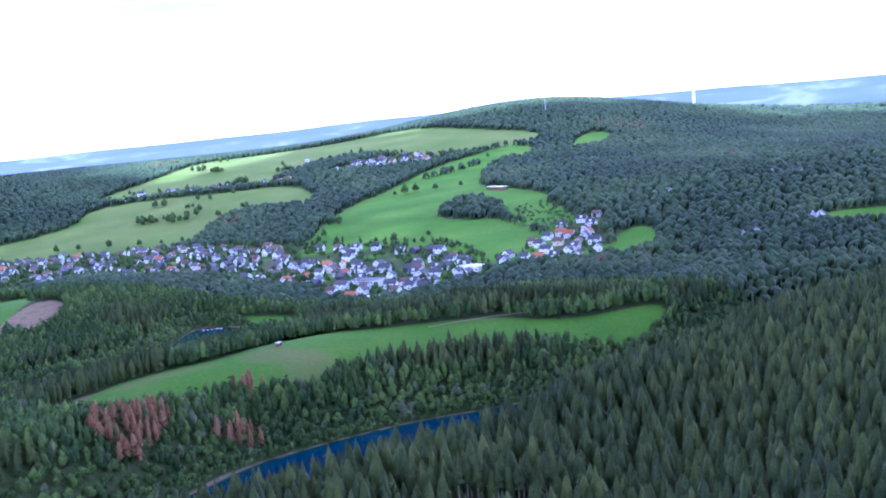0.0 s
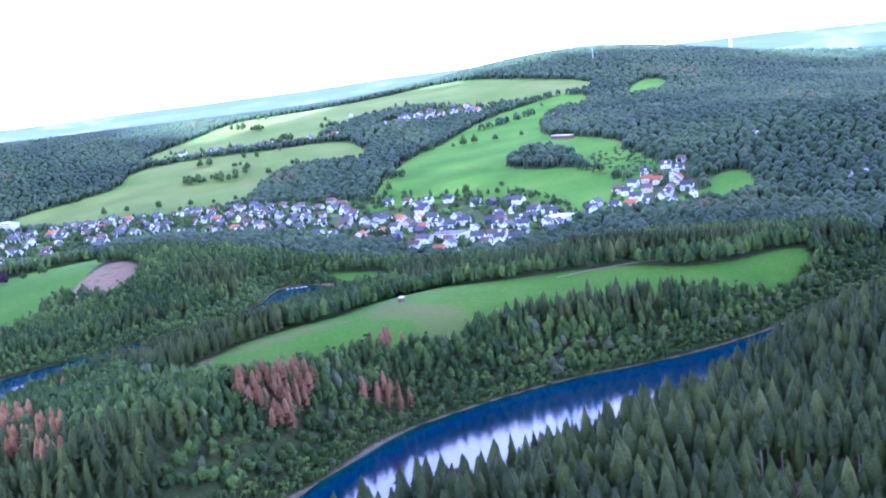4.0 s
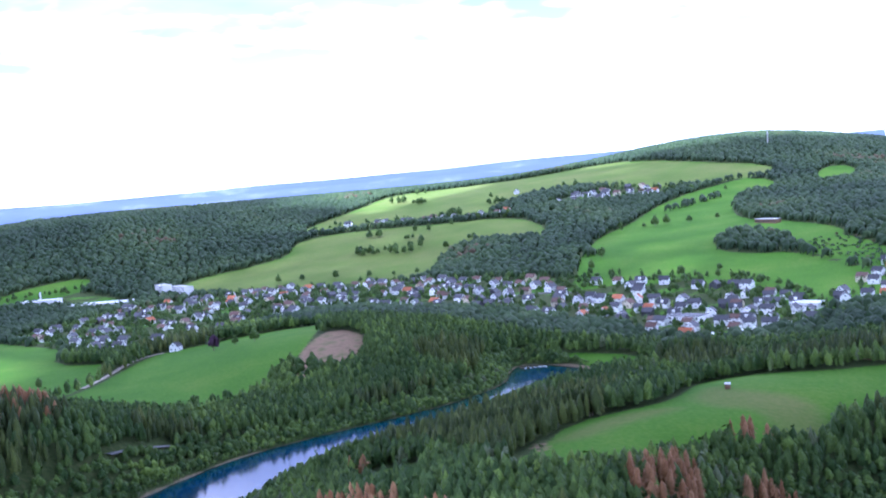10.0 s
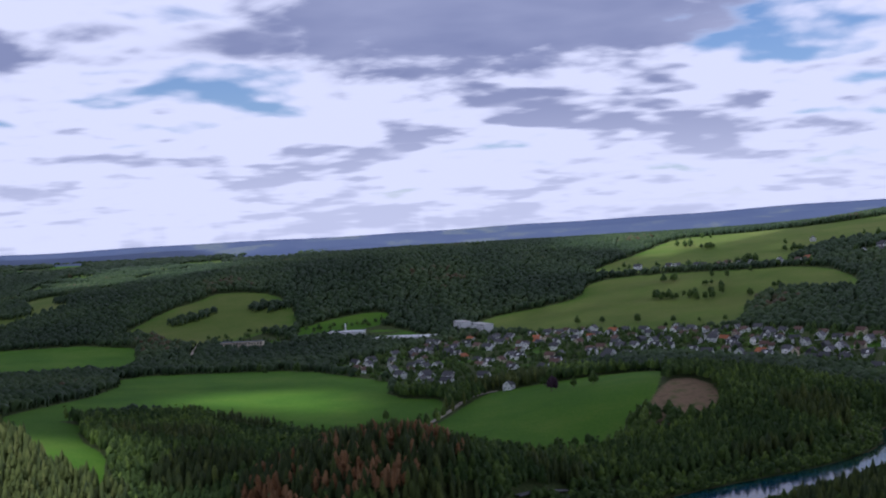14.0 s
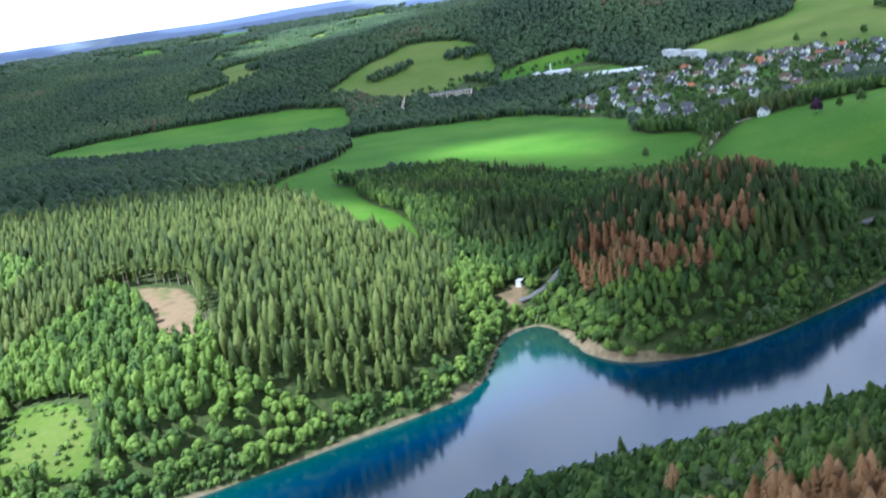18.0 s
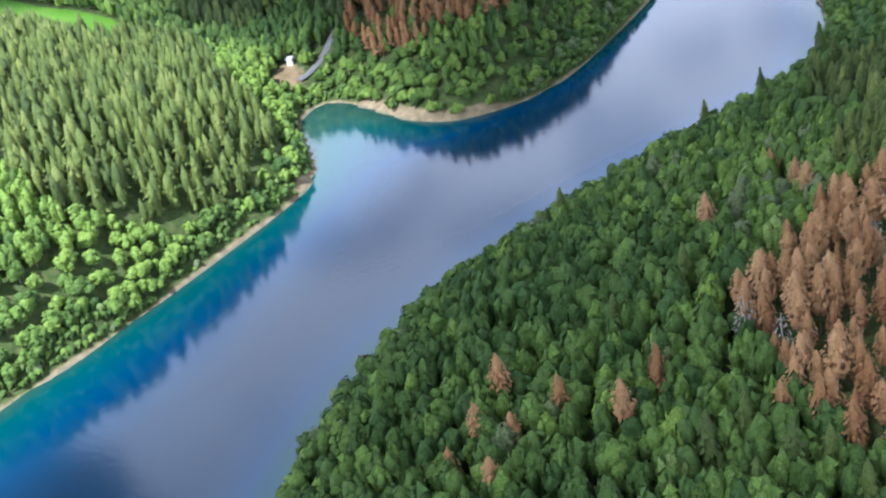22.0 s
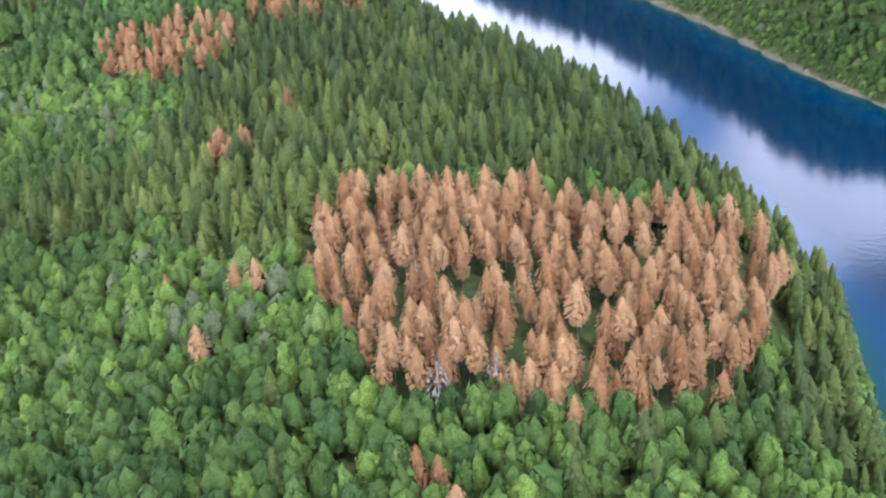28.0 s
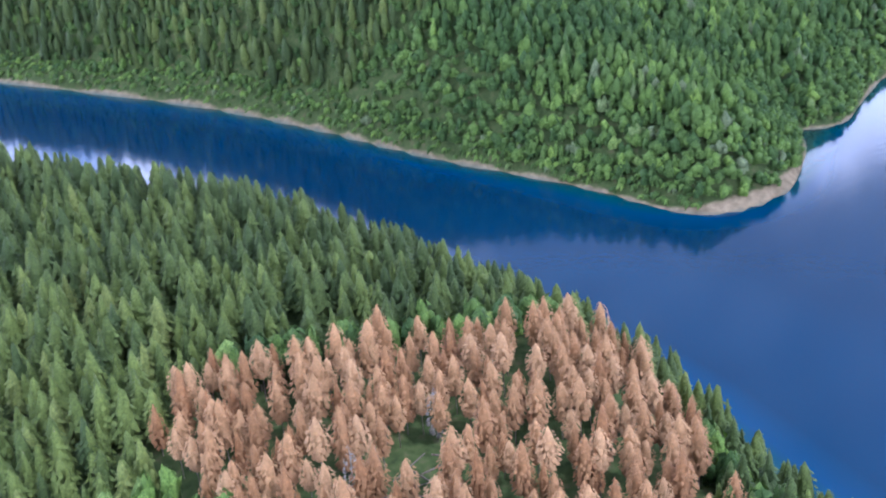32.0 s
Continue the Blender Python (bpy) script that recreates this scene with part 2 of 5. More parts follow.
# ---------------------------------------------------------------- materials
def material(name, build):
    m = bpy.data.materials.new(name)
    m.use_nodes = True
    nodes, links = m.node_tree.nodes, m.node_tree.links
    nodes.clear()
    out, bsdf = nodes.new("ShaderNodeOutputMaterial"), nodes.new("ShaderNodeBsdfPrincipled")
    links.new(bsdf.outputs[0], out.inputs[0])
    build(nodes, links, bsdf)
    return m


def link_or_set(links, socket, v):
    if isinstance(v, (int, float, tuple)):
        socket.default_value = v
    else:
        links.new(v, socket)


def attr(nodes, name):
    n = nodes.new("ShaderNodeAttribute")
    n.attribute_name = name
    return n.outputs["Fac"]


def noise_of(nodes, links, scale, detail=4.0, rough=0.55):
    c, n = nodes.new("ShaderNodeTexCoord"), nodes.new("ShaderNodeTexNoise")
    n.inputs["Scale"].default_value, n.inputs["Detail"].default_value, n.inputs["Roughness"].default_value = scale, detail, rough
    links.new(c.outputs["Object"], n.inputs["Vector"])
    return n.outputs[0]


def calc(nodes, links, op, a, b=0.0, clamp=False):
    n = nodes.new("ShaderNodeMath")
    n.operation, n.use_clamp = op, clamp
    link_or_set(links, n.inputs[0], a)
    link_or_set(links, n.inputs[1], b)
    return n.outputs[0]


def blend(nodes, links, fac, a, b):
    n = nodes.new("ShaderNodeMix")
    n.data_type = "RGBA"
    link_or_set(links, n.inputs[0], fac)
    link_or_set(links, n.inputs[6], a if not isinstance(a, tuple) else (*a, 1))
    link_or_set(links, n.inputs[7], b if not isinstance(b, tuple) else (*b, 1))
    return n.outputs[2]


def steps(nodes, links, fac, *stops):
    n = nodes.new("ShaderNodeValToRGB")
    e = n.color_ramp.elements
    while len(e) < len(stops):
        e.new(0.5)
    for k, (p, c) in enumerate(stops):
        e[k].position, e[k].color = p, (*c, 1)
    links.new(fac, n.inputs[0])
    return n.outputs[0]


def bump(nodes, links, bsdf, height, strength, distance):
    b = nodes.new("ShaderNodeBump")
    b.inputs["Strength"].default_value, b.inputs["Distance"].default_value = strength, distance
    links.new(height, b.inputs["Height"])
    links.new(b.outputs[0], bsdf.inputs["Normal"])


def over(nodes, links, a, lo, hi):
    """0 below lo, 1 above hi."""
    return calc(nodes, links, "DIVIDE", calc(nodes, links, "SUBTRACT", a, lo), hi - lo, True)


def leafy(*stops, grain=1.6, shine=0.75, rough=1.0):
    """Leaves or needles: one tint a tree, and light and dark tufts."""
    def build(nodes, links, bsdf):
        base = steps(nodes, links, attr(nodes, "tint"), *stops)
        tuft = steps(nodes, links, noise_of(nodes, links, grain, 3.0), (0.3, (1 - 0.5 * rough, 1 - 0.45 * rough, 1 - 0.55 * rough)), (0.52, (1, 1, 1)), (0.72, (1 + 0.5 * rough, 1 + 0.42 * rough, 1 + 0.15 * rough)))
        m = nodes.new("ShaderNodeMix")
        m.data_type, m.blend_type = "RGBA", "MULTIPLY"
        m.inputs[0].default_value = 1.0
        links.new(base, m.inputs[6])
        links.new(tuft, m.inputs[7])
        links.new(m.outputs[2], bsdf.inputs["Base Color"])
        bsdf.inputs["Roughness"].default_value = shine
        bump(nodes, links, bsdf, noise_of(nodes, links, 1.3, 4.0, 0.65), 0.6 * rough, 0.9)
        bsdf.inputs["Specular IOR Level"].default_value = 0.25
    return build


SPRUCE = material("spruce_needles", leafy((0.0, (0.040, 0.062, 0.015)), (0.5, (0.070, 0.096, 0.019)), (0.9, (0.106, 0.136, 0.026)), (1.0, (0.126, 0.150, 0.034)), rough=0.8))
BROAD = material("broad_leaves", leafy((0.0, (0.042, 0.082, 0.017)), (0.45, (0.075, 0.124, 0.023)), (0.75, (0.116, 0.185, 0.031)), (0.9, (0.158, 0.235, 0.037)), (1.0, (0.125, 0.155, 0.068)), grain=1.9, rough=1.0))
DEAD = material("dead_needles", leafy((0.0, (0.205, 0.095, 0.034)), (0.6, (0.330, 0.185, 0.080)), (1.0, (0.40, 0.26, 0.135)), rough=0.45))

GREY_DEAD = material("bare_twigs", leafy((0.0, (0.22, 0.195, 0.16)), (1.0, (0.30, 0.27, 0.23))))
COPPER = material("copper_leaves", leafy((0.0, (0.030, 0.014, 0.028)), (1.0, (0.055, 0.025, 0.045))))
FAR_LEAVES = material("mixed_woods", leafy((0.0, (0.022, 0.044, 0.016)), (0.45, (0.036, 0.066, 0.021)), (0.85, (0.058, 0.094, 0.027)), (1.0, (0.095, 0.068, 0.034)), grain=0.12, rough=0.45))


def bark_build(nodes, links, bsdf):
    links.new(steps(nodes, links, noise_of(nodes, links, 1.5), (0.3, (0.10, 0.075, 0.055)), (0.7, (0.24, 0.19, 0.15))), bsdf.inputs["Base Color"])
    bsdf.inputs["Roughness"].default_value = 0.9


BARK = material("bark", bark_build)


# Lighter bark for edge trunks: the light on them is in its colour.
def pale_bark_build(nodes, links, bsdf):
    links.new(steps(nodes, links, noise_of(nodes, links, 1.5), (0.3, (0.26, 0.20, 0.15)), (0.7, (0.46, 0.37, 0.29))), bsdf.inputs["Base Color"])
    bsdf.inputs["Roughness"].default_value = 0.9


PALE_BARK = material("lit_edge_bark", pale_bark_build)


def ground_build(nodes, links, bsdf):
    wide, fine = noise_of(nodes, links, 0.012, 5.0), noise_of(nodes, links, 0.35, 6.0)
    floor_c = steps(nodes, links, fine, (0.3, (0.038, 0.056, 0.018)), (0.55, (0.070, 0.095, 0.028)), (0.75, (0.11, 0.095, 0.045)))
    grass = steps(nodes, links, calc(nodes, links, "ADD", calc(nodes, links, "MULTIPLY", wide, 0.6), calc(nodes, links, "MULTIPLY", fine, 0.4)),
                  (0.36, (0.058, 0.150, 0.009)), (0.52, (0.086, 0.195, 0.013)), (0.68, (0.135, 0.225, 0.024)))
    dry = steps(nodes, links, calc(nodes, links, "ADD", calc(nodes, links, "MULTIPLY", wide, 0.6), calc(nodes, links, "MULTIPLY", fine, 0.4)),
                (0.36, (0.098, 0.158, 0.021)), (0.52, (0.134, 0.180, 0.034)), (0.68, (0.18, 0.20, 0.052)))
    bare = steps(nodes, links, noise_of(nodes, links, 0.08, 6.0), (0.3, (0.17, 0.13, 0.065)), (0.5, (0.29, 0.195, 0.115)), (0.7, (0.14, 0.15, 0.05)))
    sand = steps(nodes, links, noise_of(nodes, links, 0.25, 5.0), (0.3, (0.16, 0.12, 0.068)), (0.7, (0.32, 0.245, 0.145)))
    bed = (0.10, 0.12, 0.09)
    grass = blend(nodes, links, attr(nodes, "dry"), grass, dry)
    ragged = calc(nodes, links, "MULTIPLY", calc(nodes, links, "SUBTRACT", fine, 0.5), 9.0)
    c = blend(nodes, links, over(nodes, links, calc(nodes, links, "ADD", attr(nodes, "meadow"), ragged), -1.0, 1.0), floor_c, grass)
    c = blend(nodes, links, over(nodes, links, calc(nodes, links, "ADD", attr(nodes, "bare"), ragged), -2.0, 2.0), c, bare)
    edge = calc(nodes, links, "ADD", attr(nodes, "shore"), calc(nodes, links, "MULTIPLY", ragged, 0.25))
    c = blend(nodes, links, over(nodes, links, calc(nodes, links, "SUBTRACT", attr(nodes, "beach"), edge), -0.6, 0.6), c, sand)
    c = blend(nodes, links, over(nodes, links, calc(nodes, links, "MULTIPLY", attr(nodes, "shore"), -1.0), 0.5, 3.0), c, bed)
    links.new(c, bsdf.inputs["Base Color"])
    bsdf.inputs["Roughness"].default_value = 0.95
    bsdf.inputs["Specular IOR Level"].default_value = 0.1
    bump(nodes, links, bsdf, fine, 0.5, 0.6)


GROUND = material("ground_cover", ground_build)


def water_build(nodes, links, bsdf):
    depth = attr(nodes, "depth")
    c = steps(nodes, links, calc(nodes, links, "DIVIDE", depth, 60.0, True), (0.0, (0.020, 0.060, 0.045)), (0.12, (0.004, 0.056, 0.058)), (0.5, (0.0012, 0.037, 0.095)), (1.0, (0.0010, 0.023, 0.058)))
    links.new(c, bsdf.inputs["Base Color"])
    bsdf.inputs["Roughness"].default_value, bsdf.inputs["IOR"].default_value = 0.085, 1.33
    bump(nodes, links, bsdf, noise_of(nodes, links, 0.35, 4.0, 0.6), 0.09, 0.35)


WATER = material("lake_water", water_build)


def plain(name, colour, rough=0.8, spread_=0.15, scale=0.7, metal=0.0):
    def build(nodes, links, bsdf):
        lo, hi = tuple(v * (1 - spread_) for v in colour), tuple(min(1, v * (1 + spread_)) for v in colour)
        links.new(steps(nodes, links, noise_of(nodes, links, scale, 5.0), (0.3, lo), (0.7, hi)), bsdf.inputs["Base Color"])
        bsdf.inputs["Roughness"].default_value, bsdf.inputs["Metallic"].default_value = rough, metal
    return material(name, build)


PLASTER = plain("white_plaster", (0.85, 0.85, 0.83), 0.85, 0.06)
CREAM = plain("cream_plaster", (0.66, 0.58, 0.42), 0.85, 0.08)
SLATE = plain("dark_slate", (0.052, 0.052, 0.060), 0.6, 0.2)
BROWN_ROOF = plain("brown_tiles", (0.13, 0.075, 0.055), 0.8, 0.2)
RED_ROOF = plain("orange_tiles", (0.40, 0.13, 0.05), 0.8, 0.15)
GLASS = plain("window_glass", (0.03, 0.035, 0.045), 0.15, 0.1)
WOOD = plain("weathered_wood", (0.20, 0.12, 0.07), 0.85, 0.25)
ASPHALT = plain("asphalt", (0.16, 0.155, 0.15), 0.9, 0.12)
GRAVEL = plain("pale_gravel", (0.42, 0.36, 0.28), 0.95, 0.15)
DUST = plain("dusty_track", (0.24, 0.20, 0.12), 0.95, 0.2)
METAL = plain("pale_sheet_roof", (0.62, 0.63, 0.64), 0.5, 0.05)
CONCRETE = plain("concrete", (0.5, 0.49, 0.47), 0.9, 0.1)

# ---------------------------------------------------------------- land cover
MEADOWS = [
    [(-52, 763), (-75, 825), (-95, 890), (-62, 935), (-62, 964), (-85, 1040), (-72, 1052), (-14, 1052), (14, 1089), (55, 1133), (108, 1142),
     (139, 1171), (165, 1215), (176, 1190), (172, 1131), (145, 1095), (105, 1070), (70, 1050), (50, 1010), (28, 965), (35, 925), (5, 905),
     (-7, 880), (-18, 833), (-12, 808)],
    [(-1142, 927), (-1310, 1018), (-1245, 1140), (-1171, 1215), (-1021, 1190), (-937, 1175), (-850, 1090), (-762, 1110), (-690, 1010), (-650, 930),
     (-663, 880), (-710, 857), (-906, 866), (-880, 760), (-830, 640), (-900, 680)],
    [(-745, 1140), (-733, 1160), (-690, 1230), (-639, 1300), (-560, 1200), (-499, 1100), (-440, 945), (-480, 905), (-560, 905), (-640, 925), (-680, 1010)],
    [(-1748, 734), (-1833, 923), (-1634, 1221), (-1469, 1125), (-1381, 994), (-1400, 866), (-1504, 709)],
    [(150, 1662), (185, 1730), (330, 1740), (300, 1660)],
]
# pastures on the far slope: the pale ones below and above the hamlet, the bright one under the summit wood
PALE_PASTURE = [(-1269, 1631), (-1169, 1626), (-1076, 1624), (-1000, 1658), (-894, 1682), (-807, 1705), (-845, 1780), (-894, 1865), (-890, 1940), (-835, 1961), (-738, 1951),
                (-851, 2088), (-951, 2125), (-1043, 2075), (-1160, 2051), (-1265, 2008), (-1282, 1934), (-1223, 1856), (-1251, 1789), (-1302, 1706)]
HIGH_PASTURE = [(-1338, 2004), (-1251, 2044), (-1171, 2084), (-1058, 2115), (-1008, 2174), (-1032, 2285), (-1035, 2371), (-953, 2424), (-781, 2386), (-673, 2388), (-635, 2460), (-575, 2495),
                (-623, 2597), (-766, 2610), (-969, 2685), (-1080, 2690), (-1204, 2624), (-1330, 2560), (-1400, 2510), (-1446, 2450), (-1386, 2236), (-1379, 2133)]
BRIGHT_PASTURE = [(-476, 1575), (-449, 1610), (-406, 1636), (-336, 1640), (-246, 1576), (-200, 1504), (-148, 1487), (-120, 1512), (-102, 1549), (-141, 1647), (-217, 1708), (-287, 1769), (-323, 1761),
                  (-384, 1776), (-420, 1839), (-418, 1860), (-424, 1910), (-385, 1903), (-334, 1864), (-285, 1806), (-250, 1777), (-245, 1865), (-292, 1925), (-391, 1996), (-439, 2019), (-483, 2069),
                  (-542, 2201), (-568, 2331), (-516, 2337), (-565, 2456), (-632, 2452), (-654, 2370), (-676, 2296), (-673, 2179), (-637, 2014), (-643, 1935), (-598, 1801), (-551, 1697)]
WEST_PASTURE = [(-1699, 1209), (-1694, 1272), (-1560, 1248), (-1527, 1289), (-1522, 1359), (-1543, 1416), (-1510, 1450), (-1608, 1521), (-1733, 1568), (-1795, 1547), (-1851, 1502), (-1820, 1459), (-1818, 1382)]
YOUNG_WOOD = [(-277, 1773), (-204, 1714), (-152, 1668), (-139, 1712), (-168, 1765), (-249, 1855), (-284, 1841)]
FAR_VALLEY = [(-1923, 1067), (-1980, 1139), (-2053, 1286), (-2096, 1430), (-2163, 1676), (-2500, 2150), (-2990, 2502), (-3400, 2600), (-3350, 2100), (-2891, 1634), (-2283, 1268)]
HIGH_FIELDS = [(-1851, 1974), (-1723, 2016), (-2100, 2700), (-2634, 3299), (-2800, 3250), (-2250, 2500)]
MEADOWS += [PALE_PASTURE, HIGH_PASTURE, BRIGHT_PASTURE, WEST_PASTURE, YOUNG_WOOD, FAR_VALLEY, HIGH_FIELDS,
            [(-475, 2423), (-441, 2453), (-429, 2526), (-484, 2634), (-521, 2577)], [(-25, 1542), (7, 1543), (19, 1584), (-17, 1674), (-61, 1674)],
            [(-1456, 1400), (-1424, 1444), (-1425, 1550), (-1421, 1581), (-1482, 1634), (-1512, 1570), (-1519, 1478)],
            [(-1367, 1008), (-1355, 1049), (-1446, 1119), (-1584, 1184), (-1635, 1135)], [(-3171, 1359), (-3068, 1450), (-3020, 1699), (-3500, 1900), (-3900, 1760)]]
MEADOWS.append([(-285, 1240), (-240, 1195), (-200, 1215), (-240, 1265), (-330, 1262)])
MEADOWS.append([(-900, 680), (-850, 745), (-760, 690), (-660, 668), (-585, 628), (-600, 612), (-690, 622), (-760, 650), (-840, 650)])
MEADOWS.append([(-200, 822), (-190, 848), (-156, 835), (-108, 772), (-137, 768)])
MEADOWS.append([(-62, 756), (-50, 797), (-66, 838), (-80, 842), (-72, 771)])
MEADOWS.append([(-490, 325), (-482, 339), (-459, 350), (-434, 343), (-421, 332), (-431, 315), (-449, 298)])
DRY = [MEADOWS[-1], PALE_PASTURE, HIGH_PASTURE, WEST_PASTURE, FAR_VALLEY, HIGH_FIELDS, MEADOWS[-3], [(-79, 841), (-78, 872), (-75, 903), (-48, 928), (-41, 922), (-57, 885), (-66, 845)],
       [(-51, 950), (-54, 972), (-60, 1000), (-30, 978), (-5, 983), (19, 974), (39, 916), (21, 910), (-9, 950), (-29, 933)], [(34, 1122), (57, 1162), (63, 1134), (31, 1096)]]
BARE = [[(-545, 1205), (-480, 1180), (-440, 1110), (-445, 1040), (-490, 1080), (-520, 1130)],
        [(-575, 412), (-565, 428), (-545, 442), (-520, 436), (-492, 426), (-464, 409), (-458, 396), (-484, 399), (-523, 413)],
        [(-480, 622), (-462, 612), (-458, 598), (-472, 594)], [(-90, 845), (-76, 838), (-70, 822), (-80, 826)],
        [(-150, 770), (-120, 790), (-110, 770), (-140, 750)], [(301, 653), (316, 662), (330, 671), (331, 680), (315, 676), (298, 665)]]
BEACHES = [[(-425, 600), (-412, 590), (-360, 572), (-335, 595), (-345, 612), (-360, 596), (-405, 612)], [(112, 392), (120, 368), (150, 352), (178, 350), (178, 364), (150, 372), (134, 388)],
           [(-330, 1232), (-300, 1245), (-255, 1225), (-235, 1190), (-270, 1215)], [(-402, 508), (-388, 500), (-385, 520), (-396, 530)]]
TOWN = [[(-1230, 1500), (-1144, 1610), (-1041, 1650), (-898, 1690), (-741, 1675), (-592, 1640), (-460, 1640), (-293, 1640), (-190, 1550), (-118, 1420),
         (-190, 1330), (-245, 1335), (-330, 1400), (-400, 1420), (-560, 1450), (-640, 1440), (-760, 1500), (-800, 1400), (-760, 1210), (-840, 1110), (-930, 1180), (-1040, 1205), (-1147, 1240), (-1180, 1320)],
        [(-167, 1660), (-143, 1750), (-110, 1750), (-85, 1650), (-20, 1560), (-20, 1520), (-120, 1515), (-170, 1500)],
        [(-1340, 2050), (-1300, 2085), (-1110, 2130), (-960, 2190), (-950, 2150), (-1110, 2095)],
        [(-920, 2230), (-930, 2300), (-850, 2400), (-720, 2380), (-700, 2300), (-830, 2270)],
        [(-1480, 1460), (-1430, 1570), (-1240, 1560), (-1250, 1500)], [(-1560, 1300), (-1540, 1400), (-1430, 1400), (-1420, 1320)]]
SPRUCE_WOODS = [[(-245, 870), (-190, 880), (-185, 1000), (-150, 1075), (-190, 1115), (-250, 1010)], [(-128, 345), (-95, 330), (-85, 340), (-118, 357)], [(-256, 468), (-246, 470), (-246, 460), (-254, 459)], [(-160, 450), (-150, 560), (-60, 680), (60, 690), (60, 480), (20, 380), (-60, 290), (-100, 320), (-60, 350), (-20, 390), (-60, 430), (-100, 480)],
                [(-900, 400), (-620, 400), (-560, 400), (-531, 433), (-489, 426), (-433, 404), (-415, 421), (-404, 448), (-396, 480), (-420, 539), (-475, 564), (-560, 640), (-900, 640)],
                [(160, 640), (215, 500), (600, 380), (600, 1300), (270, 1300), (200, 800)],
                [(-470, 640), (-380, 640), (-360, 700), (-380, 780), (-470, 800), (-530, 720)],
                [(-125, 960), (-205, 915), (-150, 830), (-75, 850), (-70, 900)], [(-60, 1062), (0, 1090), (60, 1150), (165, 1225), (100, 1250), (-60, 1130)]]
BROAD_WOODS = [[(-300, 180), (-60, 240), (-100, 320), (-150, 380), (-160, 470), (-200, 620), (-300, 620)], [(-480, 230), (-380, 230), (-380, 530), (-440, 460)],
               [(100, 340), (330, 330), (330, 420), (215, 500), (215, 700), (140, 460)]]
DEAD_WOODS = [[(-143, 455), (-123, 470), (-103, 471), (-97, 456), (-68, 429), (-60, 408), (-18, 390), (-52, 356), (-80, 345), (-96, 338), (-127, 347), (-137, 356), (-142, 370), (-157, 376), (-160, 388), (-151, 405)],
              [(4, 752), (-4, 785), (10, 822), (32, 785), (45, 752)], [(20, 838), (40, 866), (52, 850), (32, 832)], [(-105, 640), (-112, 700), (-85, 712), (-45, 680), (-70, 640)], [(-10, 640), (0, 660), (12, 655), (0, 640)],
              [(-458, 640), (-440, 665), (-395, 640), (-355, 660), (-350, 640), (-395, 612), (-420, 618)], [(-420, 690), (-365, 705), (-360, 688), (-400, 676)], [(-560, 800), (-480, 820), (-400, 775), (-420, 760), (-520, 790)],
              [(-130, 540), (-112, 560), (-104, 548), (-120, 534)], [(3, 879), (-4, 900), (9, 914), (20, 896)], [(-200, 812), (-186, 826), (-178, 812)], [(-44, 676), (-28, 690), (-12, 656), (-26, 646)]]
HILL = [[(-470, 640), (-380, 640), (-360, 700), (-380, 780), (-470, 800), (-530, 720)]]
COPSES = [[(-700, 1880), (-690, 1905), (-560, 1775), (-575, 1760)], [(-640, 2120), (-628, 2128), (-590, 2290), (-604, 2290)],
          [(-1713, 1303), (-1689, 1347), (-1718, 1426), (-1741, 1436), (-1734, 1368)], [(-1684, 1465), (-1638, 1491), (-1626, 1523), (-1655, 1540), (-1715, 1507)]]



def mesh_from(name, co, tris, mats, index=None, attributes=()):
    me = bpy.data.meshes.new(name)
    co, tris = np.asarray(co, np.float32), np.asarray(tris, np.int32)
    n, k = len(tris), tris.shape[1]
    me.vertices.add(len(co))
    me.vertices.foreach_set("co", co.ravel())
    me.loops.add(n * k)
    me.loops.foreach_set("vertex_index", tris.ravel())
    me.polygons.add(n)
    me.polygons.foreach_set("loop_start", np.arange(0, n * k, k, dtype=np.int32))
    for m in mats:
        me.materials.append(m)
    if index is not None:
        me.polygons.foreach_set("material_index", np.asarray(index, np.int32))
    for key, domain, values in attributes:
        me.attributes.new(key, "FLOAT", domain).data.foreach_set("value", np.asarray(values, np.float32))
    me.update(calc_edges=True)
    return me


def axis(*runs):
    return np.unique(np.concatenate([np.arange(a, b, s, dtype=float) for a, b, s in runs]))


gx = axis((-4750, -2200, 130), (-2200, -900, 26), (-900, 450, 7), (450, 1200, 40), (1200, 4751, 160))
gy = axis((-4400, -300, 200), (-300, 0, 30), (0, 1300, 7), (1300, 3200, 26), (3200, 5000, 120))
mx, my = [a.ravel() for a in np.meshgrid(gx, gy)]
mz = ground_height(mx, my)
quad = np.arange(len(gx) * len(gy)).reshape(len(gy), len(gx))
quad = np.stack([quad[:-1, :-1], quad[:-1, 1:], quad[1:, 1:], quad[1:, :-1]], -1).reshape(-1, 4)
land_shore = shore_distance(mx, my)


def cover_of(x, y, polys, lowest=-200.0):
    best = np.full(len(x), lowest)
    for p in polys:
        q = rounded(p, 1)
        k = (x > q[:, 0].min() - 60) & (x < q[:, 0].max() + 60) & (y > q[:, 1].min() - 60) & (y < q[:, 1].max() + 60)
        best[k] = np.maximum(best[k], outline_distance(x[k], y[k], q))
    return best


def patchy(x, y, size, shift=0.0):
    """A smooth field of patches between -1 and 1."""
    u, v = x / size + shift, y / size - shift
    return (np.sin(u * 1.9 + np.sin(v * 1.3)) + np.sin(v * 2.3 + 1.7 * np.sin(u * 0.9 + 2)) + np.sin((u + v) * 1.1 + shift)) / 3


def town_lawns(x, y):
    return np.sin(x / 13 + 2 * np.sin(y / 31)) * np.sin(y / 11 + 2 * np.sin(x / 27))


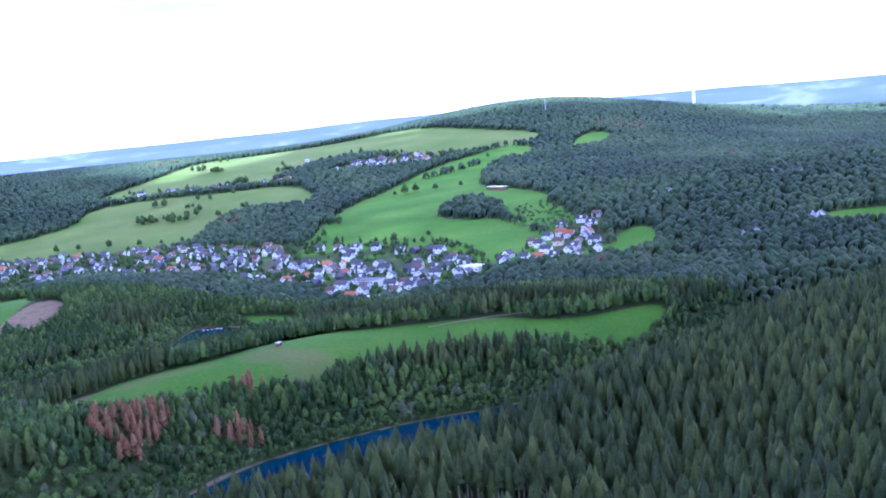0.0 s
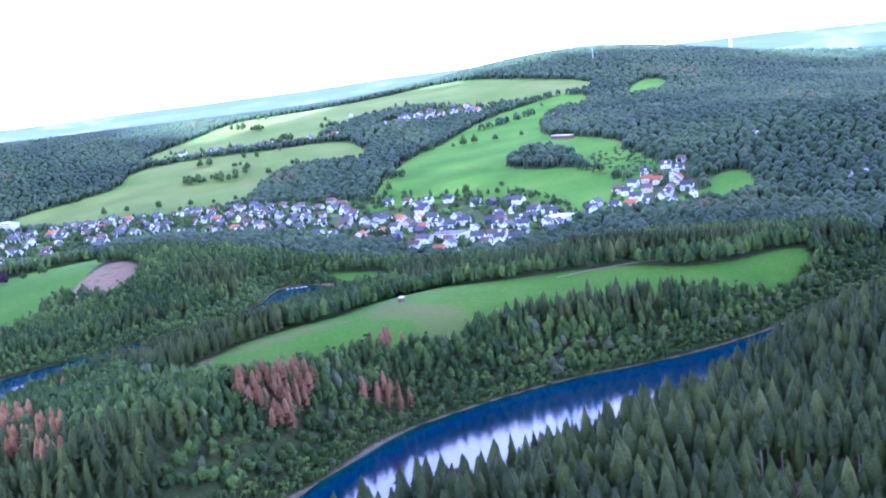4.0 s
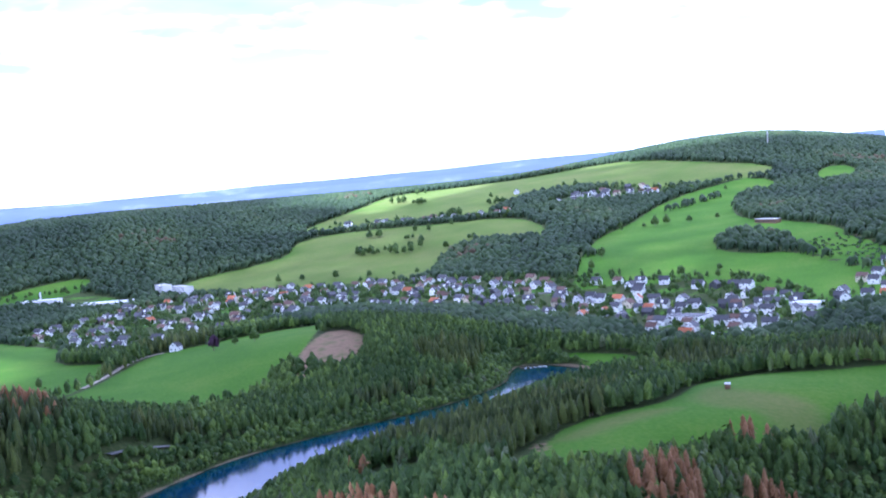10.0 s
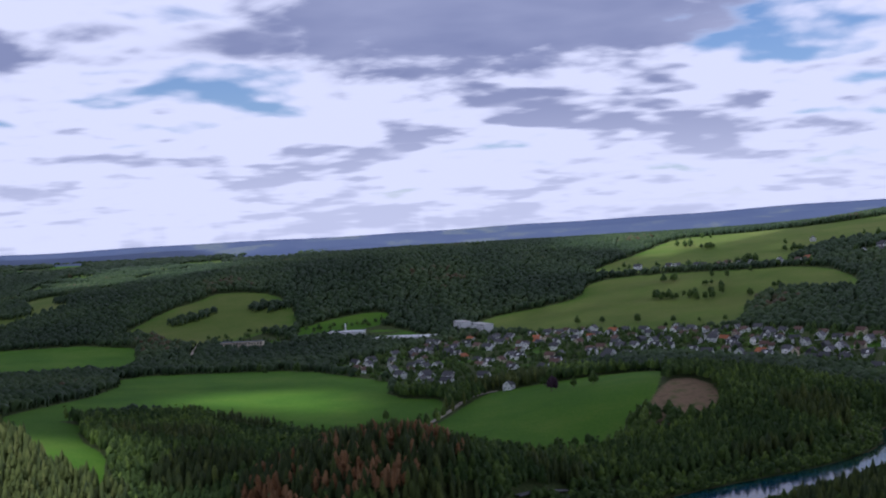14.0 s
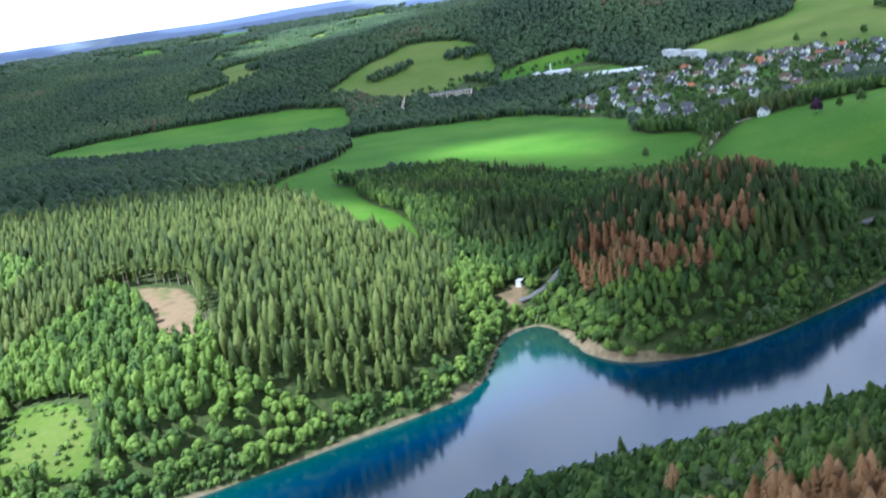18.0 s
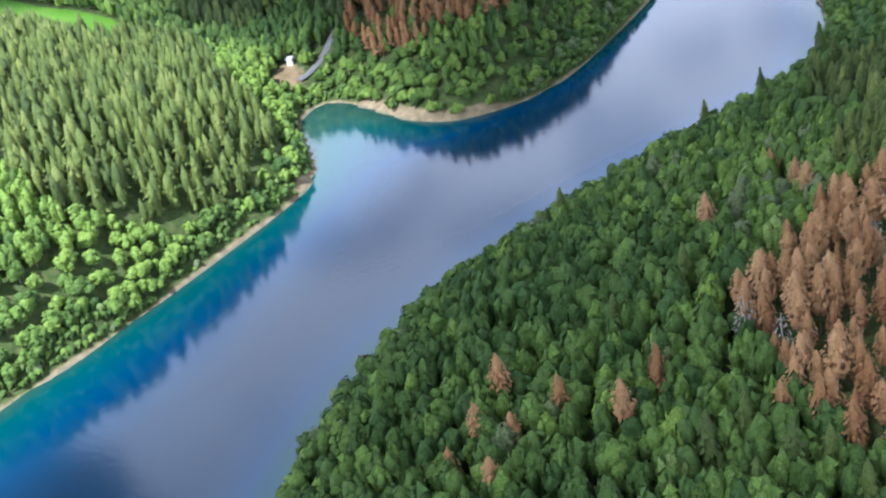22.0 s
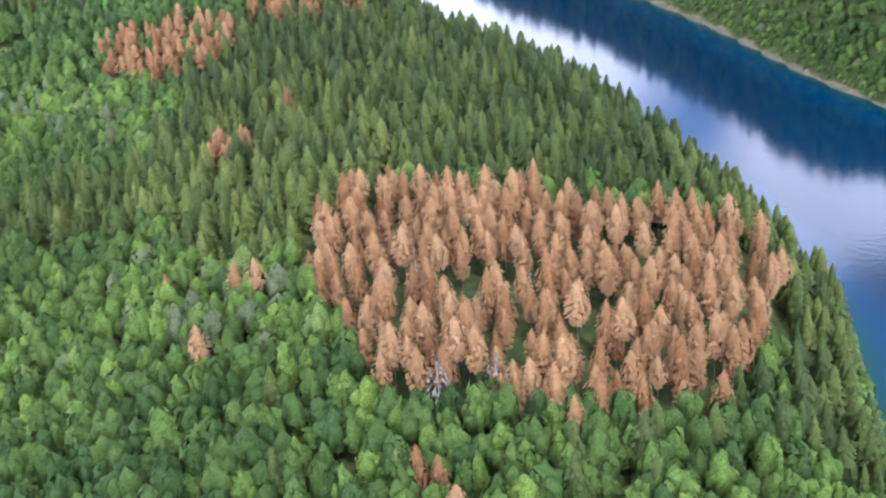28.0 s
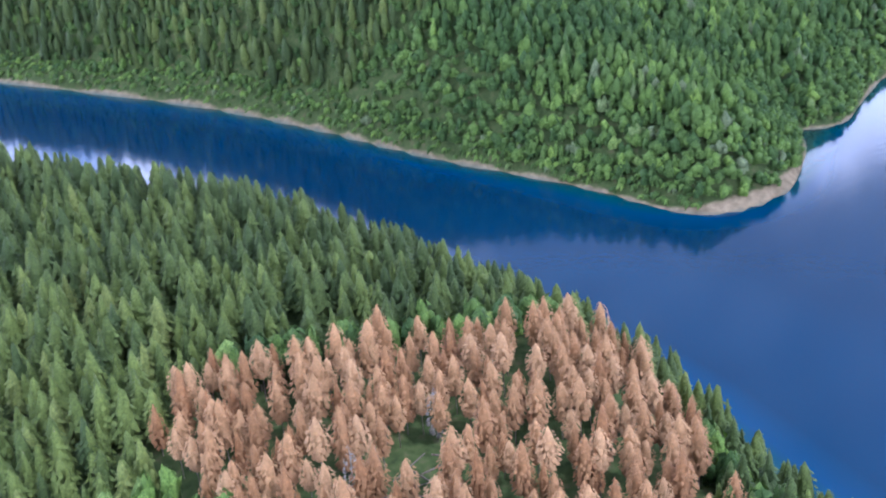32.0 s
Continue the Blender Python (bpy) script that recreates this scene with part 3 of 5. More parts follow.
ground_mesh = mesh_from("ground", np.stack([mx, my, mz], 1), quad, [GROUND], None, [
    ("meadow", "POINT", np.maximum.reduce([cover_of(mx, my, MEADOWS), np.minimum(cover_of(mx, my, TOWN), 9 * town_lawns(mx, my) - 3), np.where((mx < -2950) | (my > 3250), 45 * patchy(mx, my, 160, 7) - 26, -200)])), ("dry", "POINT", np.clip(cover_of(mx, my, DRY) / 9 + 0.5, 0, 1)),
    ("bare", "POINT", cover_of(mx, my, BARE)), ("shore", "POINT", land_shore),
    ("beach", "POINT", -0.2 + 4.4 * np.clip(cover_of(mx, my, BEACHES) / 10 + 0.5, 0, 1))])
ground_mesh.polygons.foreach_set("use_smooth", np.ones(len(quad), bool))
ground = tagged(new("ground", ground_mesh), "wooded hills and green meadows round a lake", "ground", kind="structure")

wx, wy = axis((-500, 700, 12)), axis((-220, 1420, 12))
ax_, ay_ = [a.ravel() for a in np.meshgrid(wx, wy)]
wq = np.arange(len(wx) * len(wy)).reshape(len(wy), len(wx))
wq = np.stack([wq[:-1, :-1], wq[:-1, 1:], wq[1:, 1:], wq[1:, :-1]], -1).reshape(-1, 4)
wd = -shore_distance(ax_, ay_)
# West side counts as shallower: sunlit water's turquoise is put into the tone.
tone_depth = (wd * np.where((ax_ < -325) & (ay_ < 640), 1.0, 2.6)).reshape(len(wy), len(wx))
for _ in range(6):
    tone_depth[1:-1, 1:-1] = (tone_depth[:-2, 1:-1] + tone_depth[2:, 1:-1] + tone_depth[1:-1, :-2] + tone_depth[1:-1, 2:]) / 4
tone_depth = tone_depth.ravel()
wq = wq[wd[wq].max(1) > -14]
water = tagged(new("water", mesh_from("water", np.stack([ax_, ay_, 0 * ax_], 1), wq, [WATER], None, [("depth", "POINT", tone_depth)])),
               "calm deep blue reservoir with turquoise shallows", "lake", kind="structure")

# ---------------------------------------------------------------- trees
rng = np.random.default_rng(7)


def trunk_shape(radius, height, sides=5):
    a = np.arange(sides) * 2 * np.pi / sides
    ring = np.stack([np.cos(a), np.sin(a)], 1)
    v = np.concatenate([np.c_[ring * radius, np.full(sides, -1.0 / 20)], np.c_[ring * radius * 0.35, np.full(sides, height)]])
    f = [(k, (k + 1) % sides, sides + (k + 1) % sides) for k in range(sides)] + [(k, sides + (k + 1) % sides, sides + k) for k in range(sides)]
    return v, np.array(f)


def crown_shape(profile, aspect, bottom, rings, sides, sprigs, size, droop=0.0, core=0.9, lumpy=0.14, trunk=0.0, lobes=3):
    """A tree 1 high with crown radius 1, aspect times as high as its radius: a lumpy inner crown after the profile, and over it loose
    sprigs that lie along its surface (droop: boughs that point outwards and hang)."""
    vs, fs, ms, n = [], [], [], 0
    if trunk:
        v, f = trunk_shape(trunk, 0.95 if droop else 0.6)
        vs.append(v), fs.append(f), ms.append(np.ones(len(f), int))
        n = len(v)
    phase, lean = rng.random(3) * 6.283, rng.normal(0, 0.05, 2)

    def reach(u, a):
        return profile(u) * (1 + lumpy * np.sin(lobes * a + phase[0] + 5 * u) + 0.6 * lumpy * np.sin(2 * lobes * a + phase[1] - 9 * u))

    rows = []
    for k in range(rings):
        u = k / rings
        a = (np.arange(sides) + 0.5 * (k % 2)) * 2 * np.pi / sides + phase[2]
        r = core * reach(u, a) * rng.uniform(0.88, 1.1, sides)
        rows.append(np.stack([r * np.cos(a) + lean[0] * u, r * np.sin(a) + lean[1] * u, bottom + (1 - bottom) * (u + rng.normal(0, 0.25 / rings, sides) * (k > 0))], 1))
    rows.append(np.array([(lean[0], lean[1], 1.0)]))
    f = [(r * sides + k, r * sides + (k + 1) % sides, (r + 1) * sides + (k + 1) % sides) for r in range(rings - 1) for k in range(sides)]
    f += [(r * sides + k, (r + 1) * sides + (k + 1) % sides, (r + 1) * sides + k) for r in range(rings - 1) for k in range(sides)]
    f += [((rings - 1) * sides + k, (rings - 1) * sides + (k + 1) % sides, rings * sides) for k in range(sides)]
    vs.append(np.concatenate(rows)), fs.append(np.array(f) + n), ms.append(np.zeros(len(f), int))
    n += rings * sides + 1
    u, a = 1 - rng.random(sprigs) ** (0.62 if droop else 0.8), rng.random(sprigs) * 6.283
    u = np.clip(u, 0.01, 0.98)
    r = np.array([reach(p, q) for p, q in zip(u, a)])
    slope = np.array([(profile(min(p + 0.03, 1.0)) - profile(max(p - 0.03, 0.0))) / 0.06 for p in u]) / (aspect * (1 - bottom))
    out, round_ = np.stack([np.cos(a), np.sin(a), 0 * a], 1), np.stack([-np.sin(a), np.cos(a), 0 * a], 1)
    skin = out * slope[:, None] + (0, 0, 1)
    skin /= np.linalg.norm(skin, axis=1)[:, None]
    normal = np.cross(round_, skin)
    c = out * r[:, None] * rng.uniform(0.88, 1.06, (sprigs, 1)) + np.c_[np.outer(u, lean), (bottom + (1 - bottom) * u) * aspect]
    s = (size * rng.uniform(0.6, 1.35, sprigs))[:, None]
    if droop:
        s = s * (0.45 + 0.75 * (1 - u[:, None]))
        tri = [c - out * s * 0.7 + np.array((0, 0, 1.0)) * s * (0.9 - droop), c + round_ * s * 0.55 - (0, 0, 1) * s * droop * 0.6, c + out * s * 0.75 - (0, 0, 1) * s * droop * 1.5, c - round_ * s * 0.55 - (0, 0, 1) * s * droop * 0.6]
        faces = [(0, 1, 2), (0, 2, 3)]
    else:
        spin = rng.random((sprigs, 1)) * 6.283
        tri = [c + (round_ * np.cos(spin + q) + skin * np.sin(spin + q)) * s * rng.uniform(0.7, 1.2, (sprigs, 1)) + normal * s * rng.normal(0.05, 0.28, (sprigs, 1)) for q in (0, 2.1, 4.2)]
        faces = [(0, 1, 2)]
    m = len(tri)
    v = np.stack(tri, 1).reshape(-1, 3) / (1, 1, aspect)
    f = (np.array(faces)[None] + (np.arange(sprigs) * m)[:, None, None]).reshape(-1, 3) + n
    vs.append(v), fs.append(f), ms.append(np.zeros(len(f), int))
    return np.concatenate(vs), np.concatenate(fs), np.concatenate(ms)


def joined(*shapes):
    """One tree out of several crowns, each (shape, size, x, y, z)."""
    vs, fs, ms, n = [], [], [], 0
    for (v, f, m), r, h, x, y, z in shapes:
        vs.append(v * (r, r, h) + (x, y, z)), fs.append(f + n), ms.append(m)
        n += len(v)
    return np.concatenate(vs), np.concatenate(fs), np.concatenate(ms)


def leafy_crown(boughs, rings, sides, sprigs, size, trunk, mid, aspect=3.2):
    """A broadleaved tree whose crown is a middle dome and lower domes round it, uneven in height."""
    def dome_at(share):
        return crown_shape(dome(mid + rng.uniform(-0.06, 0.1)), aspect, 0.12, rings, sides, max(3, int(sprigs * share)), size, 0.0, 0.9, 0.2, 0.0, 3)
    got = [(dome_at(0.4), 0.66, 0.82, rng.normal(0, 0.1), rng.normal(0, 0.1), 0.18)]
    turn = rng.random() * 6.283
    for k in range(boughs):
        a, r = turn + k * 6.283 / boughs + rng.normal(0, 0.25), rng.uniform(0.42, 0.62)
        got.append((dome_at(0.6 / boughs), rng.uniform(0.36, 0.56), rng.uniform(0.42, 0.62), r * math.cos(a), r * math.sin(a), rng.uniform(0.12, 0.36)))
    if trunk:
        v, f = trunk_shape(trunk, 0.6)
        got.append(((v, f, np.ones(len(f), int)), 1, 1, 0, 0, 0))
    return joined(*got)


def cone_of(blunt):
    return lambda u: (1 - u ** blunt) * min(1.0, 0.55 + 2.2 * u) + 0.03


def spindle(wide):
    return lambda u: max(0.05, math.sin(math.pi * min(1.0, (u * 0.86 + 0.12)) ** wide)) * 0.98


def dome(mid):
    return lambda u: math.sqrt(max(0.02, 1 - ((u - mid) / (1.02 - mid if u > mid else mid + 0.28)) ** 2))


def tuft_shape():
    """A far treetop: a jagged little dome, 1 high with radius 1."""
    a = np.arange(5) * 1.2566 + rng.random(5) * 0.7
    r = 0.75 + 0.45 * rng.random(5)
    v = np.concatenate([[(rng.normal(0, 0.15), rng.normal(0, 0.15), 1.0)], np.stack([r * 0.75 * np.cos(a), r * 0.75 * np.sin(a), 0.62 + 0.2 * rng.random(5)], 1), np.stack([r * np.cos(a), r * np.sin(a), 0 * a], 1)])
    f = [(0, 1 + k, 1 + (k + 1) % 5) for k in range(5)] + [(1 + k, 6 + k, 1 + (k + 1) % 5) for k in range(5)]
    return v, np.array(f), np.zeros(10, int)


SHAPES = {
    "spruce": [crown_shape(cone_of(1.35 + 0.11 * k), 4.4, 0.10, 5, 7, 84, 0.34, 0.32, 0.80, 0.08, 0.05) for k in range(8)],
    "spruce_far": [crown_shape(cone_of(1.35 + 0.11 * k), 4.4, 0.12, 3, 5, 13, 0.42, 0.35, 0.88, 0.10) for k in range(8)],
    "dead": [crown_shape(spindle(0.80 + 0.04 * k), 6.0, 0.20 + 0.045 * k, 5, 7, 240, 0.26, 0.30, 0.66, 0.10, 0.055) for k in range(6)],
    "dead_far": [crown_shape(spindle(0.80 + 0.04 * k), 6.0, 0.18 + 0.045 * k, 4, 5, 34, 0.40, 0.30, 0.74, 0.10, 0.055) for k in range(6)],
    "bare": [crown_shape(spindle(0.8), 6.5, 0.15, 2, 5, 130, 0.30, 0.15, 0.12, 0.10, 0.07) for _ in range(2)],
    "broad": [leafy_crown(4, 3, 6, 60, 0.44, 0.07, 0.24 + 0.03 * k) for k in range(9)],
    "broad_far": [leafy_crown(2, 2, 5, 9, 0.62, 0.0, 0.24 + 0.03 * k) for k in range(9)],
    "broad_round": [leafy_crown(4, 3, 6, 50, 0.40, 0.07, 0.34, 2.4) for k in range(5)],
    "edge": [crown_shape(cone_of(1.4), 5.5, 0.50, 4, 7, 60, 0.36, 0.35, 0.8, 0.08, 0.12) for _ in range(4)],
    "wood_far": [tuft_shape() for _ in range(8)],
}


def stand(name, shape, x, y, radius, height, mats, label, tint=None, sink=0.3):
    """Many trees as one mesh, each with its own turn, size and tint."""
    if not len(x):
        return None
    z = ground_height(x, y) - sink
    pick, turn = rng.integers(0, len(SHAPES[shape]), len(x)), rng.random(len(x)) * 6.283
    tint = rng.random(len(x)) if tint is None else tint
    cos, fis, mis, tis, n = [], [], [], [], 0
    for s, (v, f, m) in enumerate(SHAPES[shape]):
        k = np.nonzero(pick == s)[0]
        if not len(k):
            continue
        c, si = np.cos(turn[k])[:, None], np.sin(turn[k])[:, None]
        px = x[k, None] + (v[:, 0] * c - v[:, 1] * si) * radius[k, None]
        py = y[k, None] + (v[:, 0] * si + v[:, 1] * c) * radius[k, None]
        pz = z[k, None] + v[:, 2] * height[k, None]
        cos.append(np.stack([px, py, pz], -1).reshape(-1, 3))
        fis.append((f[None] + n + (np.arange(len(k)) * len(v))[:, None, None]).reshape(-1, 3))
        mis.append(np.tile(m, len(k)))
        tis.append(np.repeat(tint[k], len(f)))
        n += len(k) * len(v)
    me = mesh_from(name, np.concatenate(cos), np.concatenate(fis), mats, np.concatenate(mis), [("tint", "FACE", np.concatenate(tis))])
    me.polygons.foreach_set("use_smooth", np.ones(len(me.polygons), bool))
    return tagged(new(name, me), label, "trees", kind="stuff")


def jittered(x0, x1, y0, y1, step):
    a, b = np.meshgrid(np.arange(x0, x1, step), np.arange(y0, y1, step))
    a, b = a.ravel().astype(float), b.ravel().astype(float)
    a[:] += (np.round((b - y0) / step) % 2) * step / 2
    return a + rng.uniform(-0.46, 0.46, len(a)) * step, b + rng.uniform(-0.46, 0.46, len(b)) * step


def inside(x, y, polys, margin=0.0):
    return cover_of(x, y, polys) > margin


def free(x, y, margin=2.0):
    k = ~inside(x, y, MEADOWS + TOWN + BARE, -margin)
    return k & (shore_distance(x, y) > 1.8)


# near woods: conifers on a tight grid, broadleaved trees on a wider one
NEAR = (-860, 470, 170, 1290)
ROADS = [[(-690, 1010), (-715, 1060), (-741, 1105), (-752, 1135), (-743, 1155)], [(-461, 645), (-456, 625), (-462, 605)], [(-352, 775), (-358, 800), (-362, 830)],
         [(-18, 1522), (20, 1519), (54, 1516), (130, 1512), (260, 1500)], [(-1548, 1283), (-1480, 1230), (-1423, 1195)],
         [(-640, 1480), (-540, 1560), (-480, 1570), (-380, 1540)], [(26, 1081), (43, 1116), (59, 1141), (80, 1160)]]


def from_road(x, y):
    best = np.full(len(x), 1e9)
    for r in ROADS:
        for (x0, y0), (x1, y1) in zip(r, r[1:]):
            u = np.clip(((x - x0) * (x1 - x0) + (y - y0) * (y1 - y0)) / ((x1 - x0) ** 2 + (y1 - y0) ** 2), 0, 1)
            best = np.minimum(best, np.hypot(x - x0 - u * (x1 - x0), y - y0 - u * (y1 - y0)))
    return best


def conifers_rule(x, y):
    return inside(x, y, SPRUCE_WOODS) | ((patchy(x, y, 60) > 0.45) & (shore_distance(x, y) > 25) & ~inside(x, y, BROAD_WOODS))


sx, sy = jittered(*NEAR, 5.9)
k = free(sx, sy) & conifers_rule(sx, sy) & (rng.random(len(sx)) > 0.05) & (shore_distance(sx, sy) > 5.5) & (from_road(sx, sy) > 5)
k &= ~inside(sx, sy, [BARE[1]], -11)
k &= ~inside(sx, sy, DEAD_WOODS) | ((rng.random(len(sx)) < 0.14) & inside(sx, sy, DEAD_WOODS))
k &= ~inside(sx, sy, DEAD_WOODS[:1], 3) | (rng.random(len(sx)) < 0.5)
sx, sy = sx[k], sy[k]
close = (np.abs(sx + 100) < 200) & (sy < 720)
for name, shape, k in (("spruce_wood", "spruce", close), ("spruce_wood", "spruce_far", ~close)):
    n = k.sum()
    size = rng.uniform(0.72, 1.2, n)
    # Tint carries light: sunlit west bank raised; hill lowered for dark needles and shade.
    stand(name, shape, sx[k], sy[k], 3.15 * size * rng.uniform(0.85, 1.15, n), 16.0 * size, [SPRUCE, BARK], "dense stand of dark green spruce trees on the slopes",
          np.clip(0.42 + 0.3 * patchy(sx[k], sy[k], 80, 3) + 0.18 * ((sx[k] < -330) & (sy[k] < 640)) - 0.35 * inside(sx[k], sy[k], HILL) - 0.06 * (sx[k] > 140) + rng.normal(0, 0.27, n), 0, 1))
bx, by = jittered(*NEAR, 5.7)
k = free(bx, by) & ~conifers_rule(bx, by) & (~inside(bx, by, DEAD_WOODS) | (rng.random(len(bx)) < 0.3)) & ~inside(bx, by, DEAD_WOODS[:1]) & (from_road(bx, by) > 4.5)
bx, by = bx[k], by[k]
close = (bx > -300) & (bx < 60) & (by < 680) | (bx > -570) & (bx < -370) & (by > 240) & (by < 610)
for name, shape, k in (("broadleaf_wood", "broad", close), ("broadleaf_wood", "broad_far", ~close)):
    n = k.sum()
    low = np.clip(shore_distance(bx[k], by[k]) / 30, 0.55, 1)
    # West bank tint is raised: yellower leaves, and sunshine put into the colour.
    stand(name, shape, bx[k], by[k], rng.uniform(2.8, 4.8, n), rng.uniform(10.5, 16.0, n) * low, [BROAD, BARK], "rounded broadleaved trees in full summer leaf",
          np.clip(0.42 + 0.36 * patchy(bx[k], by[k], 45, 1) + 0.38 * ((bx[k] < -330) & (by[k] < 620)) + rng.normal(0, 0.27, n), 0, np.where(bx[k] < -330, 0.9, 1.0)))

# bushes along the waterline
ux, uy = jittered(-470, 330, 180, 1260, 2.3)
d = shore_distance(ux, uy)
k = (d > 0.5) & (d < 8) & ~inside(ux, uy, BEACHES) & (rng.random(len(ux)) < 0.9)
ux, uy = ux[k], uy[k]
n = len(ux)
stand("shore_bushes", "wood_far", ux, uy, rng.uniform(1.5, 2.6, n), rng.uniform(1.8, 4.5, n), [BROAD, BARK], "low green bushes along the waterline", np.clip(rng.normal(0.55, 0.25, n), 0, 1), 0.2)

# undergrowth on the steep east bank
ox, oy = jittered(110, 320, 340, 960, 5.2)
d = shore_distance(ox, oy)
k = (d > 3) & (d < 48) & ~inside(ox, oy, BEACHES)
n = k.sum()
stand("bank_undergrowth", "broad_far", ox[k], oy[k], rng.uniform(2.0, 3.4, n), rng.uniform(5, 9, n), [BROAD, BARK], "young broadleaved trees on the steep wooded bank", np.clip(rng.normal(0.4, 0.22, n), 0, 1))

# shrubs on the small glades of the west bank
gx_, gy_ = jittered(-600, -420, 290, 450, 3.6)
k = inside(gx_, gy_, [MEADOWS[-1]]) & (rng.random(len(gx_)) < 0.45 + 0.4 * patchy(gx_, gy_, 12, 4))
n = k.sum()
stand("glade_shrubs", "wood_far", gx_[k], gy_[k], rng.uniform(0.8, 2.2, n), rng.uniform(0.8, 3.2, n), [BROAD, BARK], "light green shrubs and young trees on a sunny glade", np.clip(rng.normal(0.75, 0.2, n), 0, 1), 0.2)

# young trees on the cleared slope under the summit wood
gx_, gy_ = jittered(-300, -130, 1650, 1870, 9)
k = inside(gx_, gy_, [YOUNG_WOOD]) & (rng.random(len(gx_)) < 0.7)
n = k.sum()
stand("young_wood", "wood_far", gx_[k], gy_[k], rng.uniform(1.6, 3.6, n), rng.uniform(1.5, 5.0, n), [FAR_LEAVES, BARK], "low young trees on a cleared slope", np.clip(rng.normal(0.6, 0.2, n), 0, 1), 0.2)

# woods behind the south bank
hx, hy = jittered(-900, 1100, -800, 430, 20)
k = ~((hx > NEAR[0]) & (hx < NEAR[1]) & (hy > NEAR[2]) & (hy < NEAR[3])) & (shore_distance(hx, hy) > 4) & free(hx, hy, 3)
hx, hy = hx[k], hy[k]
n = len(hx)
stand("south_wood", "wood_far", hx, hy, rng.uniform(9.0, 14.0, n), rng.uniform(10, 17, n), [FAR_LEAVES, BARK], "dark mixed woods behind the south bank", np.clip(0.4 + 0.4 * patchy(hx, hy, 110, 5) + rng.normal(0, 0.17, n), 0, 1), 2.0)

# far woods
fx, fy = jittered(-3000, 900, 400, 3300, 11.2)
k = ~((fx > NEAR[0]) & (fx < NEAR[1]) & (fy > NEAR[2]) & (fy < NEAR[3])) & (fy - 300 > (fx - 500) * 1.2) & (fy > 420)
fx, fy = fx[k], fy[k]
scattered = inside(fx, fy, [FAR_VALLEY, HIGH_FIELDS]) & (patchy(fx, fy, 55, 3) > -0.12)
k = (free(fx, fy, 3) | inside(fx, fy, COPSES) | scattered) & (from_road(fx, fy) > 7)
fx, fy = fx[k], fy[k]
n = len(fx)
stand("far_wood", "wood_far", fx, fy, rng.uniform(6.0, 8.4, n), rng.uniform(12, 15.5, n), [FAR_LEAVES, BARK], "dark mixed woods covering the far hills",
      np.clip(0.4 + 0.45 * patchy(fx, fy, 110, 5) + 0.15 * patchy(fx, fy, 30, 2) + rng.normal(0, 0.12, n), 0, 1), 2.0)

# woods on the plateaus behind the ridges
qx, qy = jittered(-4100, 1500, 300, 4200, 27)
k = ((qx < -2990) | (qy > 3290)) & (patchy(qx, qy, 150, 7) < 0.25 + 0.35 * patchy(qx, qy, 60, 2)) & (qy - 300 > (qx - 500) * 1.2)
qx, qy = qx[k], qy[k]
n = len(qx)
stand("plateau_wood", "wood_far", qx, qy, rng.uniform(12, 17, n), rng.uniform(12, 17, n), [FAR_LEAVES, BARK], "distant dark woods between fields on the plateaus", np.clip(0.4 + 0.3 * patchy(qx, qy, 200, 5) + rng.normal(0, 0.15, n), 0, 0.9), 2.0)

# ---------------------------------------------------------------- unseen cloud sheet overhead
# An added sheet, never in view, above and behind the camera: its shade lies over the valley, and the sun comes through
# its gaps.
DECK = 1500.0
drift = toward_sun * (DECK / toward_sun.z)
GAPS = [[(-800, 130), (-500, 90), (-372, 170), (-385, 520), (-440, 600), (-560, 640), (-640, 690), (-760, 690), (-820, 540)], [(-1000, 960), (-980, 1070), (-850, 1040), (-820, 950)],
        [(-2300, 1450), (-2100, 1750), (-2500, 2300), (-3000, 2500), (-3150, 2100), (-2700, 1700)]]


# Here every 9th cell is left out, so some sun gets through.
THIN = [[(-330, 130), (-60, 130), (90, 420), (80, 760), (-200, 760), (-320, 420)],
        [(-1300, 1480), (-1250, 1640), (-900, 1720), (-450, 1680), (-60, 1660), (0, 1500), (-150, 1320), (-450, 1400), (-640, 1410), (-800, 1130), (-1050, 1180)]]


def cloud_build(nodes, links, bsdf):
    out = nodes["Material Output"]
    nodes.remove(bsdf)
    mixer, through_light, bounce = nodes.new("ShaderNodeMixShader"), nodes.new("ShaderNodeBsdfTranslucent"), nodes.new("ShaderNodeBsdfDiffuse")
    through_light.inputs[0].default_value = bounce.inputs[0].default_value = (0.145, 0.165, 0.195, 1)
    mixer.inputs[0].default_value = 0.45
    links.new(through_light.outputs[0], mixer.inputs[1])
    links.new(bounce.outputs[0], mixer.inputs[2])
    links.new(mixer.outputs[0], out.inputs[0])


CLOUD = material("shade_sheet", cloud_build)
cx, cy = axis((-4600, -1300, 110), (-1300, -350, 25), (-350, 350, 14), (350, 4200, 110)), axis((-3400, 50, 110), (50, 780, 14), (780, 2800, 25), (2800, 4900, 110))
px_, py_ = [a.ravel() for a in np.meshgrid(cx, cy)]
gap = cover_of(px_, py_, GAPS) + 14 * patchy(px_, py_, 30, 2)
rim = np.maximum.reduce([2250 - np.hypot(px_ - 550, py_ - 1250), 1700 - np.hypot(px_ + 2900, py_ - 1300), 2300 - np.hypot(px_ - 1900, py_ - 1000)]) + 160 * patchy(px_, py_, 170, 4)
# Over the far slope every 17th cell is left out to brighten it.
SLOPE = [[(-1500, 1560), (-1500, 2650), (-300, 2750), (300, 1700), (-60, 1500)]]
